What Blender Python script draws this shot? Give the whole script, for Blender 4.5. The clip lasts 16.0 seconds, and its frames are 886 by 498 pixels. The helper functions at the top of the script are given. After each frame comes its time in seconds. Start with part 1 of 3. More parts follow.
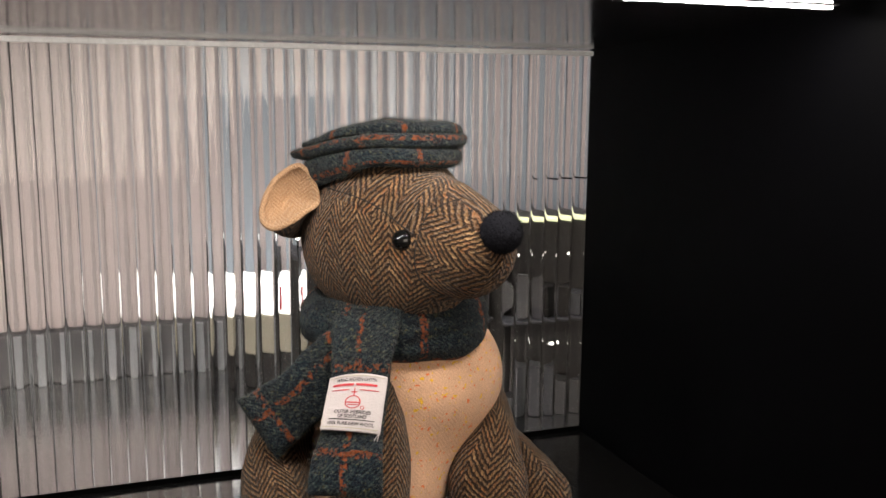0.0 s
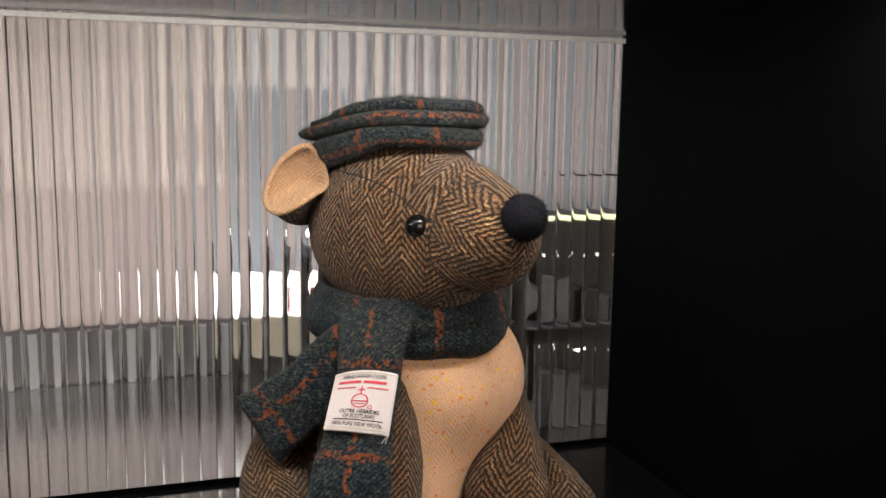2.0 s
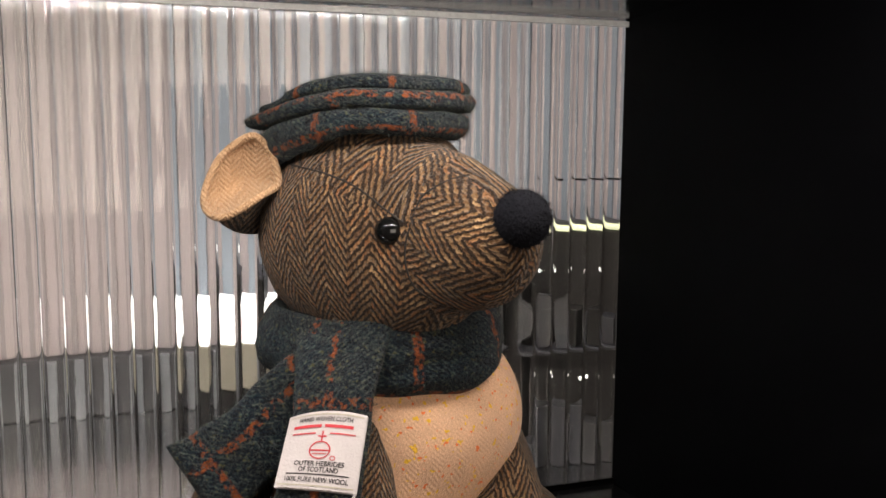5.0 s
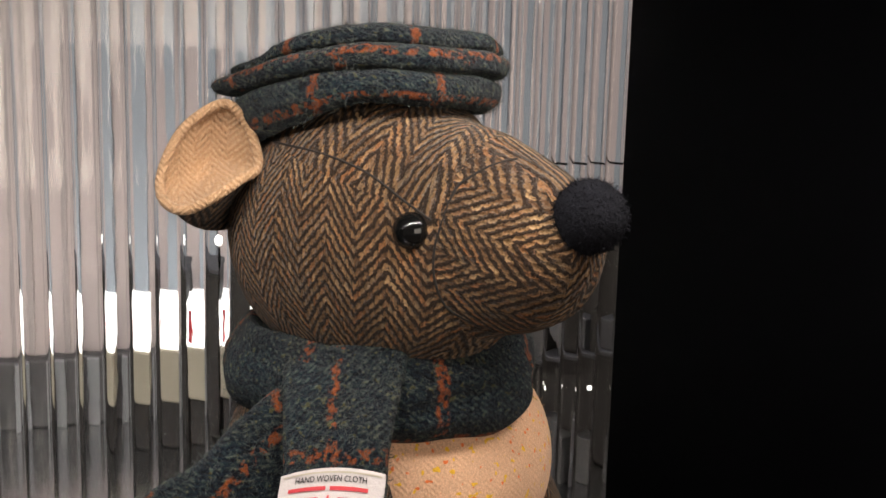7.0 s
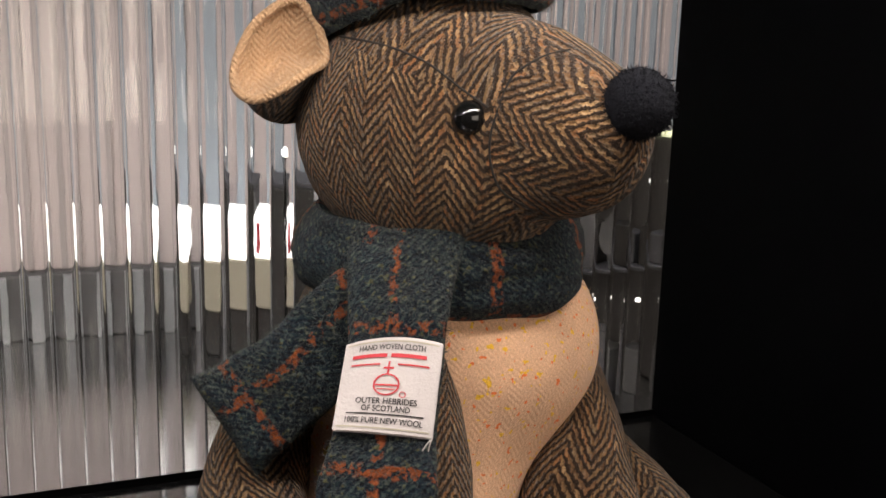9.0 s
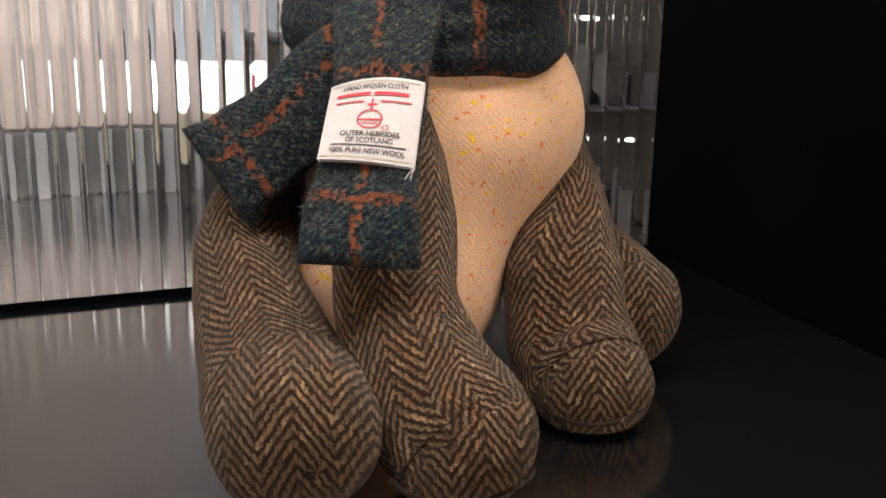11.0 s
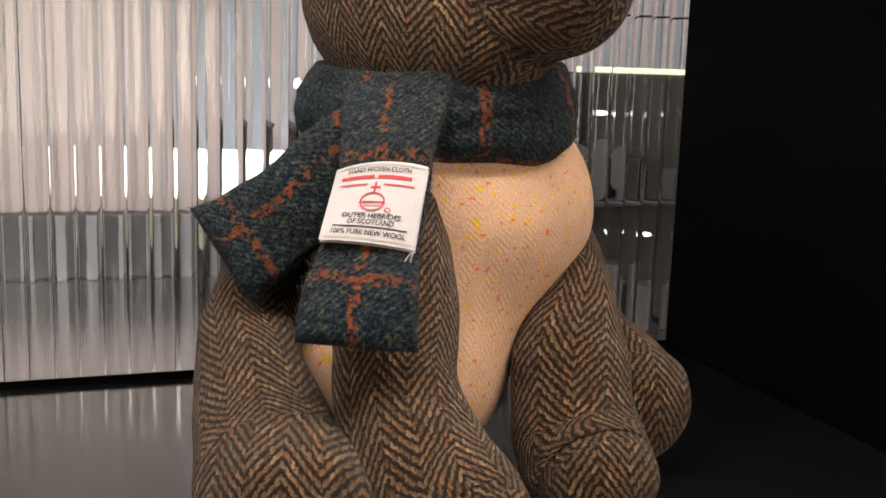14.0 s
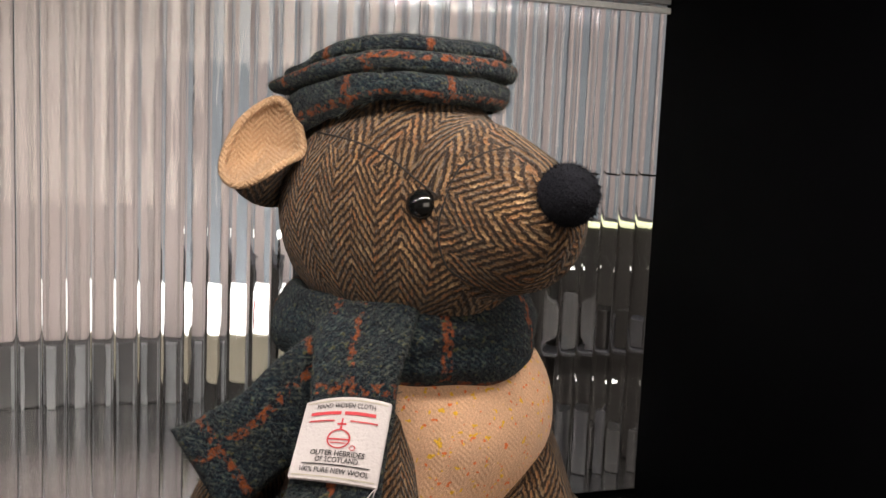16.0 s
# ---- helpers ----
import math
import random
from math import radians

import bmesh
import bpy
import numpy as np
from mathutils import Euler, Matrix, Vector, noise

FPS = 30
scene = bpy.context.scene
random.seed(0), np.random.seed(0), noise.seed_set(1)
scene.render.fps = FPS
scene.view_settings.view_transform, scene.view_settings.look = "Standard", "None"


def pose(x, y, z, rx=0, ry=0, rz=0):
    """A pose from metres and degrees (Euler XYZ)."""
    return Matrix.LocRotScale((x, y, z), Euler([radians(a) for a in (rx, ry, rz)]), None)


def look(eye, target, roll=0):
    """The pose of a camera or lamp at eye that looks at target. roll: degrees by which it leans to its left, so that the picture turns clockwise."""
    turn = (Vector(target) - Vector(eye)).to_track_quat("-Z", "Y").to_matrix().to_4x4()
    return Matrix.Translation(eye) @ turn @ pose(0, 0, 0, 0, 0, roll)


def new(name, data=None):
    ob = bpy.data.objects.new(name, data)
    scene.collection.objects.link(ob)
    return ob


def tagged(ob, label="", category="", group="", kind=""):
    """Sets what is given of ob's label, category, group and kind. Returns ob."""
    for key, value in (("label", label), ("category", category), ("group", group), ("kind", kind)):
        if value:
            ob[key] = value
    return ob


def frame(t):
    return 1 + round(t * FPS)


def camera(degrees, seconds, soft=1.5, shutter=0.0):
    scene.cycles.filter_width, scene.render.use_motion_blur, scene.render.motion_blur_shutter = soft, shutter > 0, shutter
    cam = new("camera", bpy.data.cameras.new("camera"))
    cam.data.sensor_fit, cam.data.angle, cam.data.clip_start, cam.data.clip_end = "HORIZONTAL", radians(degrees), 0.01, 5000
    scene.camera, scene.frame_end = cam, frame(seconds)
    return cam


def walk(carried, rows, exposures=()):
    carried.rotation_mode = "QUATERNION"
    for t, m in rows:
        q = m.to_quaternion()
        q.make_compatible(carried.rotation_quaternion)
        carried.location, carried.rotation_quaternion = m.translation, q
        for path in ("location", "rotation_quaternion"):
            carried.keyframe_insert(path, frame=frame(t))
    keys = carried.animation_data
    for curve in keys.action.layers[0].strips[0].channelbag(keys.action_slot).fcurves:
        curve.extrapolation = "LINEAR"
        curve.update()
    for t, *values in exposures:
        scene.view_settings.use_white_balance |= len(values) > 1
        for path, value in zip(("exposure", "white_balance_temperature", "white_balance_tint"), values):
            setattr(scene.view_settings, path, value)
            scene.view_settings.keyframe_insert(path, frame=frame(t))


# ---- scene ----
# ---- camera ----
cam = camera(46.0, 16.0, 1.6)
ROWS = [  # seconds, eye, turn to the left, tilt up, roll
    (0, -0.1059, -0.2588, 0.3376, -20.45, -10.48, 0.42),
    (0.5, -0.1040, -0.2509, 0.3260, -19.96, -10.34, 0.17),
    (1, -0.1001, -0.2354, 0.3241, -20.10, -10.31, 0.51),
    (1.5, -0.0882, -0.2227, 0.3155, -19.66, -9.69, 0.50),
    (2, -0.0839, -0.2163, 0.3103, -18.92, -9.43, 0.89),
    (2.5, -0.0844, -0.2124, 0.3118, -18.78, -9.23, 0.93),
    (3, -0.0604, -0.1673, 0.2978, -18.31, -9.29, 0.80),
    (3.5, -0.0506, -0.1527, 0.2940, -17.64, -8.50, 0.70),
    (4, -0.0465, -0.1366, 0.2933, -17.52, -8.52, 0.80),
    (4.2, -0.0474, -0.1348, 0.2877, -18.08, -8.07, 0.76),
    (6.3, -0.0466, -0.0325, 0.2838, -22.08, -8.44, 0.59),
    (6.5, -0.0469, -0.0183, 0.2790, -23.05, -8.44, 1.13),
    (7, -0.0545, 0.0088, 0.2785, -25.51, -9.14, 1.57),
    (7.5, -0.0610, 0.0135, 0.2883, -26.38, -8.57, 1.90),
    (8, -0.0662, 0.0092, 0.2828, -25.83, -8.05, 2.33),
    (8.5, -0.0644, -0.0057, 0.2750, -23.34, -9.96, 1.80),
    (9, -0.0664, -0.0154, 0.2614, -22.67, -12.31, 1.61),
    (9.5, -0.0678, -0.0194, 0.2436, -22.31, -13.56, 1.16),
    (10, -0.0657, -0.0281, 0.2271, -22.31, -14.99, 0.26),
    (10.2, -0.0671, -0.0321, 0.2220, -22.50, -15.60, 0.61),
    (12.3, -0.0591, -0.0654, 0.1464, -20.11, -12.82, 0.53),
    (12.5, -0.0635, -0.0665, 0.1508, -19.71, -12.32, 0.06),
    (13, -0.0700, -0.0645, 0.1542, -18.52, -11.39, 0.78),
    (13.5, -0.0590, -0.0581, 0.1606, -19.56, -11.08, 1.20),
    (14, -0.0518, -0.0537, 0.1845, -19.65, -9.91, 1.91),
    (14.5, -0.0513, -0.0545, 0.2051, -19.32, -9.01, 2.42),
    (15, -0.0516, -0.0543, 0.2297, -20.07, -8.49, 2.74),
    (15.5, -0.0502, -0.0622, 0.2483, -19.84, -8.10, 2.39),
    (16, -0.0477, -0.0759, 0.2657, -19.70, -7.47, 2.47),
]
STOPS = [(0.0, 0.0), (9.0, -0.05), (10.0, -0.08), (12.2, 0.64), (13.0, 0.54), (13.5, 0.4), (14.0, 0.2), (14.5, 0.1), (16.0, 0.0)]


def aim(x, y, z, turn, tilt, roll):
    a, b = radians(turn), radians(tilt)
    return look((x, y, z), (x - math.sin(a) * math.cos(b), y + math.cos(a) * math.cos(b), z + math.sin(b)), roll)


walk(cam, [(t, aim(*place)) for t, *place in ROWS], STOPS)

# ---- world and lights ----
world = bpy.data.worlds.new("world")
scene.world = world
world.use_nodes = True
world.node_tree.nodes["Background"].inputs[0].default_value = (0.9, 0.92, 1.0, 1)
world.node_tree.nodes["Background"].inputs[1].default_value = 0.02

PANEL_Y = 0.5630     # face of the reeded back panel
SIDE_X = 0.338       # right side wall of the display bay
TOP_Z = 0.3515       # underside of the bay's top, above its left part
TOP_DROP = 0.015     # the top falls towards the right by this much a metre
FRONT_Y = 0.209      # front edge of the shelf
LEFT_X = -0.62
FLOOR_Z = -0.0035    # top of the shelf board
BACK_Y = 0.888       # pale wall behind the reeded panel


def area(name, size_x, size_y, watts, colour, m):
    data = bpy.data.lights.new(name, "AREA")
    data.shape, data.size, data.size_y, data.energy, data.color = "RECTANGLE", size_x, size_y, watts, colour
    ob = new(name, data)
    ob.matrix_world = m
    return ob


LED_Y, LED_Z = 0.240, TOP_Z - 0.002
SLOPE = Matrix.Translation((-0.2, PANEL_Y, TOP_Z)) @ Matrix.Rotation(-0.075, 4, "X") @ Matrix.Rotation(math.atan(TOP_DROP), 4, "Y") @ Matrix.Translation((0.2, -PANEL_Y, -TOP_Z))
area("led_light", 0.93, 0.0016, 3.1, (1.0, 0.93, 0.85), SLOPE @ look((-0.15, LED_Y, LED_Z - 0.002), (-0.15, LED_Y + 0.07, 0)))
# unseen fill lamp added low in front to brighten belly and feet
area("shop_light_front", 1.6, 0.9, 17.0, (1.0, 0.87, 0.74), look((0.65, -1.6, 0.42), (0.05, 0.3, 0.1)))
# unseen lamp added above the counter to brighten it and the back wall
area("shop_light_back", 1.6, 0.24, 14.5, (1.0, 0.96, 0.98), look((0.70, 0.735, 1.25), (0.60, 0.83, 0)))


# ---- node helpers ----
class Nodes:
    """A small wrapper to write node trees as formulas."""

    def __init__(self, name):
        self.material = bpy.data.materials.new(name)
        self.material.use_nodes = True
        self.tree = self.material.node_tree
        self.tree.nodes.clear()
        self.out = self.tree.nodes.new("ShaderNodeOutputMaterial")

    def put(self, socket, value):
        if isinstance(value, bpy.types.NodeSocket):
            self.tree.links.new(value, socket)
        elif isinstance(value, (tuple, list)) and len(value) == 3 and socket.type == "RGBA":
            socket.default_value = (*value, 1)
        else:
            socket.default_value = value

    def node(self, kind, out=0, props=(), **inputs):
        n = self.tree.nodes.new(kind)
        for key, value in props:
            setattr(n, key, value)
        for key, value in inputs.items():
            key = key.replace("_", " ")
            self.put(n.inputs[int(key[1:])] if key[0] == "i" and key[1:].isdigit() else n.inputs[key], value)
        return n.outputs[out]

    def m(self, op, a, b=0.0, c=0.0):
        n = self.tree.nodes.new("ShaderNodeMath")
        n.operation = op
        for socket, value in zip(n.inputs, (a, b, c)):
            self.put(socket, value)
        return n.outputs[0]

    def coords(self, which="Object"):
        return self.node("ShaderNodeTexCoord", which)

    def noise(self, vector, scale, detail=3.0, rough=0.55, out=0):
        return self.node("ShaderNodeTexNoise", out, (), Vector=vector, Scale=scale, Detail=detail, Roughness=rough)

    def ramp(self, fac, stops, mode="LINEAR"):
        n = self.tree.nodes.new("ShaderNodeValToRGB")
        n.color_ramp.interpolation = mode
        while len(n.color_ramp.elements) < len(stops):
            n.color_ramp.elements.new(0.5)
        for e, (p, col) in zip(n.color_ramp.elements, stops):
            e.position, e.color = p, (*col, 1)
        self.put(n.inputs[0], fac)
        return n.outputs[0]

    def mix(self, fac, a, b, blend="MIX"):
        n = self.tree.nodes.new("ShaderNodeMix")
        n.data_type, n.blend_type = "RGBA", blend
        for i, value in ((0, fac), (6, a), (7, b)):
            self.put(n.inputs[i], value)
        return n.outputs[2]

    def smooth(self, x, lo, hi):
        return self.node("ShaderNodeMapRange", 0, (("interpolation_type", "SMOOTHSTEP"),), i0=x, i1=lo, i2=hi)

    def bump(self, height, strength, distance):
        return self.node("ShaderNodeBump", 0, (), Height=height, Strength=strength, Distance=distance)

    def finish(self, **inputs):
        s = self.tree.nodes.new("ShaderNodeBsdfPrincipled")
        for key, value in inputs.items():
            self.put(s.inputs[key.replace("_", " ")], value)
        self.tree.links.new(s.outputs[0], self.out.inputs[0])
        return self.material


def herringbone(name, dark, yarns, width, pitch, stitch, contrast=1.0, specks=(), slope=1.25, depth=0.0009):
    """Woven wool: zigzag twill rows of short yarn stitches, each stitch with its own shade."""
    n = Nodes(name)
    uv = n.node("ShaderNodeUVMap")
    ob = n.coords("Object")
    wob = n.noise(ob, 220.0, 2.0, 0.5, 1)
    uv1 = n.node("ShaderNodeVectorMath", 0, (("operation", "MULTIPLY_ADD"),), i0=wob, i1=(pitch * 0.42,) * 3, i2=uv)
    uv2 = n.node("ShaderNodeVectorMath", 0, (("operation", "MULTIPLY_ADD"),), i0=n.noise(ob, 900.0, 2.0, 0.6, 1), i1=(pitch * 0.36,) * 3, i2=uv1)
    sep = n.tree.nodes.new("ShaderNodeSeparateXYZ")
    n.put(sep.inputs[0], uv2)
    u, v = sep.outputs[0], sep.outputs[1]
    p = n.m("PINGPONG", u, width)
    q = n.m("DIVIDE", n.m("MULTIPLY_ADD", p, slope, v), pitch)
    row = n.m("FLOOR", q)
    stripe = n.m("MULTIPLY_ADD", n.m("SINE", n.m("MULTIPLY", q, 2 * math.pi)), 0.5, 0.5)
    su = n.m("ADD", n.m("DIVIDE", u, stitch), n.m("MULTIPLY", row, 0.37))
    lump = n.m("MULTIPLY_ADD", n.m("SINE", n.m("MULTIPLY", su, 2 * math.pi)), 0.5, 0.5)
    cell = n.node("ShaderNodeCombineXYZ", 0, (), X=n.m("FLOOR", su), Y=row, Z=0.0)
    rnd = n.node("ShaderNodeTexWhiteNoise", 0, (), Vector=cell)
    yarn = n.ramp(rnd, yarns)
    patch = n.noise(ob, 38.0, 3.0)
    fine = n.noise(ob, 1500.0, 3.0, 0.7)
    fac = n.m("MULTIPLY", n.smooth(n.m("ADD", n.m("MULTIPLY", stripe, n.m("MULTIPLY_ADD", lump, 0.70, 0.50)), n.m("MULTIPLY_ADD", fine, 0.9, -0.45)), 0.27, 0.64), contrast)
    col = n.mix(fac, dark, yarn)
    for scale, lo, hi, c in specks:
        spot = n.smooth(n.noise(ob, scale, 1.0, 0.4), lo, hi)
        col = n.mix(spot, col, c)
    col = n.mix(1.0, col, n.ramp(patch, [(0.25, (0.78, 0.78, 0.8)), (0.75, (1.12, 1.08, 1.02))]), "MULTIPLY")
    col = n.mix(1.0, col, n.ramp(fine, [(0.2, (0.62, 0.62, 0.62)), (0.8, (1.25, 1.25, 1.25))]), "MULTIPLY")
    height = n.m("ADD", n.m("MULTIPLY", stripe, n.m("MULTIPLY_ADD", lump, 0.8, 0.5)), n.m("MULTIPLY", fine, 0.8))
    return n.finish(Base_Color=col, Roughness=0.95, Normal=n.bump(height, 0.9, depth), Sheen_Weight=0.12, Sheen_Roughness=0.5, Specular_IOR_Level=0.1)


def check_tweed(name):
    """Dark blue-green plain tweed with broken orange overcheck lines."""
    n = Nodes(name)
    uv = n.node("ShaderNodeUVMap")
    ob = n.coords("Object")
    wob = n.noise(ob, 260.0, 2.0, 0.5, 1)
    uv2 = n.node("ShaderNodeVectorMath", 0, (("operation", "MULTIPLY_ADD"),), i0=wob, i1=(0.0022,) * 3, i2=uv)
    sep = n.tree.nodes.new("ShaderNodeSeparateXYZ")
    n.put(sep.inputs[0], uv2)
    u, v = sep.outputs[0], sep.outputs[1]
    q = n.m("DIVIDE", n.m("ADD", u, v), 0.0030)
    twill = n.m("MULTIPLY_ADD", n.m("SINE", n.m("MULTIPLY", q, 2 * math.pi)), 0.5, 0.5)
    cell = n.node("ShaderNodeCombineXYZ", 0, (), X=n.m("FLOOR", n.m("DIVIDE", u, 0.0016)), Y=n.m("FLOOR", n.m("DIVIDE", v, 0.0013)), Z=0.0)
    rnd = n.node("ShaderNodeTexWhiteNoise", 0, (), Vector=cell)
    soft = n.noise(ob, 430.0, 4.0, 0.8)
    big = n.noise(ob, 45.0, 2.0)
    blue = n.ramp(n.m("MULTIPLY_ADD", rnd, 0.42, n.m("MULTIPLY_ADD", twill, 0.22, n.m("MULTIPLY_ADD", soft, 1.25, -0.47))), [(0.22, (0.0020, 0.0025, 0.0048)), (0.42, (0.0046, 0.0076, 0.0140)), (0.58, (0.0095, 0.0175, 0.0210)), (0.71, (0.030, 0.036, 0.031)), (0.90, (0.085, 0.088, 0.068))])
    col = n.mix(n.smooth(big, 0.4, 0.65), blue, n.mix(1.0, blue, (0.92, 1.18, 1.32), "MULTIPLY"))
    yellow = n.smooth(n.noise(ob, 430.0, 2.0, 0.5), 0.62, 0.70)
    col = n.mix(n.m("MULTIPLY", yellow, 0.5), col, (0.10, 0.085, 0.018))

    def line(x, at, period, half):
        d = n.m("ABSOLUTE", n.m("SUBTRACT", n.m("FLOORED_MODULO", n.m("SUBTRACT", x, at - period / 2), period), period / 2))
        return n.m("SUBTRACT", 1.0, n.smooth(d, half * 0.5, half))

    dash = n.smooth(n.noise(ob, 300.0, 3.0, 0.6), 0.46, 0.56)
    lines = n.m("MULTIPLY", n.m("MAXIMUM", line(u, 0.0, 0.046, 0.0026), line(v, 0.0, 0.056, 0.0029)), dash)
    orange = n.ramp(soft, [(0.3, (0.05, 0.014, 0.006)), (0.74, (0.33, 0.078, 0.018))])
    col = n.mix(lines, col, orange)
    height = n.m("ADD", n.m("MULTIPLY_ADD", twill, 0.10, n.m("MULTIPLY", rnd, 0.4)), n.m("MULTIPLY", soft, 2.0))
    return n.finish(Base_Color=col, Roughness=0.95, Normal=n.bump(height, 1.0, 0.0014), Sheen_Weight=0.08, Sheen_Roughness=0.5, Specular_IOR_Level=0.1)


def plain(name, colour, rough=0.6, metal=0.0, grain=60.0, amount=0.12, bump=0.0, spec=0.5):
    n = Nodes(name)
    ob = n.coords("Object")
    a, b = n.noise(ob, grain, 4.0), n.noise(ob, grain * 0.11, 2.0)
    k = n.m("MULTIPLY_ADD", n.m("ADD", a, b), amount, 1.0 - amount)
    col = n.mix(1.0, colour, n.node("ShaderNodeCombineColor", 0, (), i0=k, i1=k, i2=k), "MULTIPLY")
    extra = {"Normal": n.bump(a, bump, 0.001)} if bump else {}
    return n.finish(Base_Color=col, Roughness=n.m("MULTIPLY_ADD", a, 0.15 if rough > 0.35 else 0.03, rough - (0.07 if rough > 0.35 else 0.015)), Metallic=metal, Specular_IOR_Level=spec, **extra)


def gloss(name, colour, rough, ior):
    """Dark polished laminate with faint smears in its gloss."""
    n = Nodes(name)
    ob = n.coords("Object")
    smear = n.noise(ob, 14.0, 4.0, 0.6)
    return n.finish(Base_Color=colour, Roughness=n.m("MULTIPLY_ADD", smear, 0.06, rough - 0.03), IOR=ior, Specular_IOR_Level=0.5, Normal=n.bump(n.noise(ob, 500.0, 2.0), 0.03, 0.0003))


def glow(name, colour, strength):
    n = Nodes(name)
    return n.finish(Base_Color=colour, Emission_Color=colour, Emission_Strength=strength)


TWEED = herringbone("brown_herringbone_tweed", (0.0230, 0.0128, 0.0080),
                    [(0.0, (0.095, 0.049, 0.024)), (0.3, (0.160, 0.090, 0.042)), (0.52, (0.220, 0.130, 0.062)), (0.68, (0.16, 0.108, 0.064)), (0.84, (0.22, 0.092, 0.034)), (1.0, (0.33, 0.210, 0.108))],
                    0.0122, 0.0046, 0.0021, 1.0, (), 1.3)
CREAM = herringbone("peach_wool", (0.74, 0.455, 0.295), [(0.0, (0.70, 0.42, 0.275)), (0.5, (0.76, 0.48, 0.32)), (1.0, (0.82, 0.56, 0.39))],
                    0.006, 0.0026, 0.0016, 0.25, [(330.0, 0.678, 0.71, (0.80, 0.20, 0.06)), (300.0, 0.66, 0.70, (0.82, 0.48, 0.045))], 1.0, 0.00016)
EAR = herringbone("tan_wool", (0.42, 0.255, 0.145), [(0.0, (0.50, 0.315, 0.185)), (0.5, (0.56, 0.365, 0.22)), (1.0, (0.63, 0.43, 0.27))],
                  0.006, 0.0026, 0.0016, 0.45, (), 1.0, 0.0004)
CHECK = check_tweed("dark_check_tweed")
NOSE = plain("black_wool_nose", (0.009, 0.009, 0.012), 0.95, 0.0, 900.0, 0.5, 1.0, 0.1)
THREAD = plain("dark_thread", (0.012, 0.008, 0.006), 0.9)
EYE = plain("black_glass_eye", (0.004, 0.004, 0.004), 0.09, 0.0, 20.0, 0.05)
BLACK = plain("black_laminate", (0.0011, 0.0011, 0.0015), 0.55, 0.0, 40.0, 0.2, 0.0, 0.03)
SHELF = gloss("black_shelf_laminate", (0.006, 0.0058, 0.006), 0.14, 2.6)
TOPMAT = gloss("dark_top_laminate", (0.012, 0.0115, 0.0115), 0.14, 2.0)
FROST = plain("frosted_acrylic_edge", (0.78, 0.77, 0.75), 0.4, 0.0, 300.0, 0.5, 1.0)
MATT = plain("matt_black_seal", (0.002, 0.002, 0.002), 0.95, 0.0, 40.0, 0.2, 0.0, 0.0)
EDGE = plain("grey_edge_band", (0.055, 0.055, 0.062), 0.5)
LED = glow("led_strip_light", (1.0, 0.95, 0.9), 45.0)
PALE = plain("pale_pink_wall_paint", (0.560, 0.490, 0.475), 0.8, 0.0, 8.0, 0.05)
PALEGREY = plain("grey_pink_shading", (0.40, 0.355, 0.34), 0.75, 0.0, 8.0, 0.06)
BLUEGREY = plain("blue_grey_board", (0.35, 0.40, 0.45), 0.7, 0.0, 8.0, 0.06)
GREYTOP = plain("grey_plinth", (0.07, 0.068, 0.07), 0.5, 0.0, 10.0, 0.2)
COUNTER = plain("polished_steel_counter", (0.52, 0.52, 0.53), 0.24, 1.0, 14.0, 0.12)
SILVER = plain("silver_upright", (0.24, 0.245, 0.255), 0.35, 0.0, 12.0, 0.15)
DARK = plain("dark_stand", (0.02, 0.018, 0.017), 0.5)
SHOP = plain("shop_wall_paint", (0.35, 0.32, 0.30), 0.85, 0.0, 5.0, 0.08)
FLOORMAT = plain("shop_floor_boards", (0.12, 0.09, 0.07), 0.5, 0.0, 12.0, 0.2)
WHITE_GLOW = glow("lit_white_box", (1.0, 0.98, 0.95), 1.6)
BEIGE = plain("beige_card", (0.34, 0.31, 0.24), 0.7)
YELLOW_GLOW = glow("lit_yellow_edge", (0.9, 0.92, 0.58), 0.8)
LABEL = plain("white_woven_label", (0.43, 0.385, 0.38), 0.8, 0.0, 700.0, 0.1, 0.3)
RED = plain("red_label_thread", (0.42, 0.03, 0.04), 0.8)
INK = plain("black_label_thread", (0.015, 0.013, 0.014), 0.8)


def glass_material():
    n = Nodes("reeded_clear_acrylic")
    ob = n.coords("Object")
    stretch = n.node("ShaderNodeVectorMath", 0, (("operation", "MULTIPLY"),), i0=ob, i1=(1.0, 1.0, 0.12))
    wave = n.noise(stretch, 420.0, 2.0, 0.5)
    return n.finish(Base_Color=(0.97, 0.97, 0.97), Roughness=0.045, IOR=1.49, Transmission_Weight=1.0, Normal=n.bump(wave, 0.12, 0.0004))


REEDED = glass_material()


# ---- mesh helpers ----
def thing(name, place=(0, 0, 0), label="", category="", group=""):
    ob = new(name)
    ob.location = place
    return tagged(ob, label, category, group)


def attach(name, mesh, material, parent=None, label="", smooth=True):
    mesh.materials.append(material)
    if smooth:
        mesh.polygons.foreach_set("use_smooth", [True] * len(mesh.polygons))
    ob = new(name, mesh)
    if parent is not None:
        bpy.context.view_layer.update()
        ob.parent = parent
        ob.matrix_parent_inverse = parent.matrix_world.inverted()
    if label:
        ob["label"] = label
    return ob


def part(name, bm, material, parent=None, label="", smooth=False):
    mesh = bpy.data.meshes.new(name)
    bm.normal_update()
    bm.to_mesh(mesh)
    bm.free()
    return attach(name, mesh, material, parent, label, smooth)


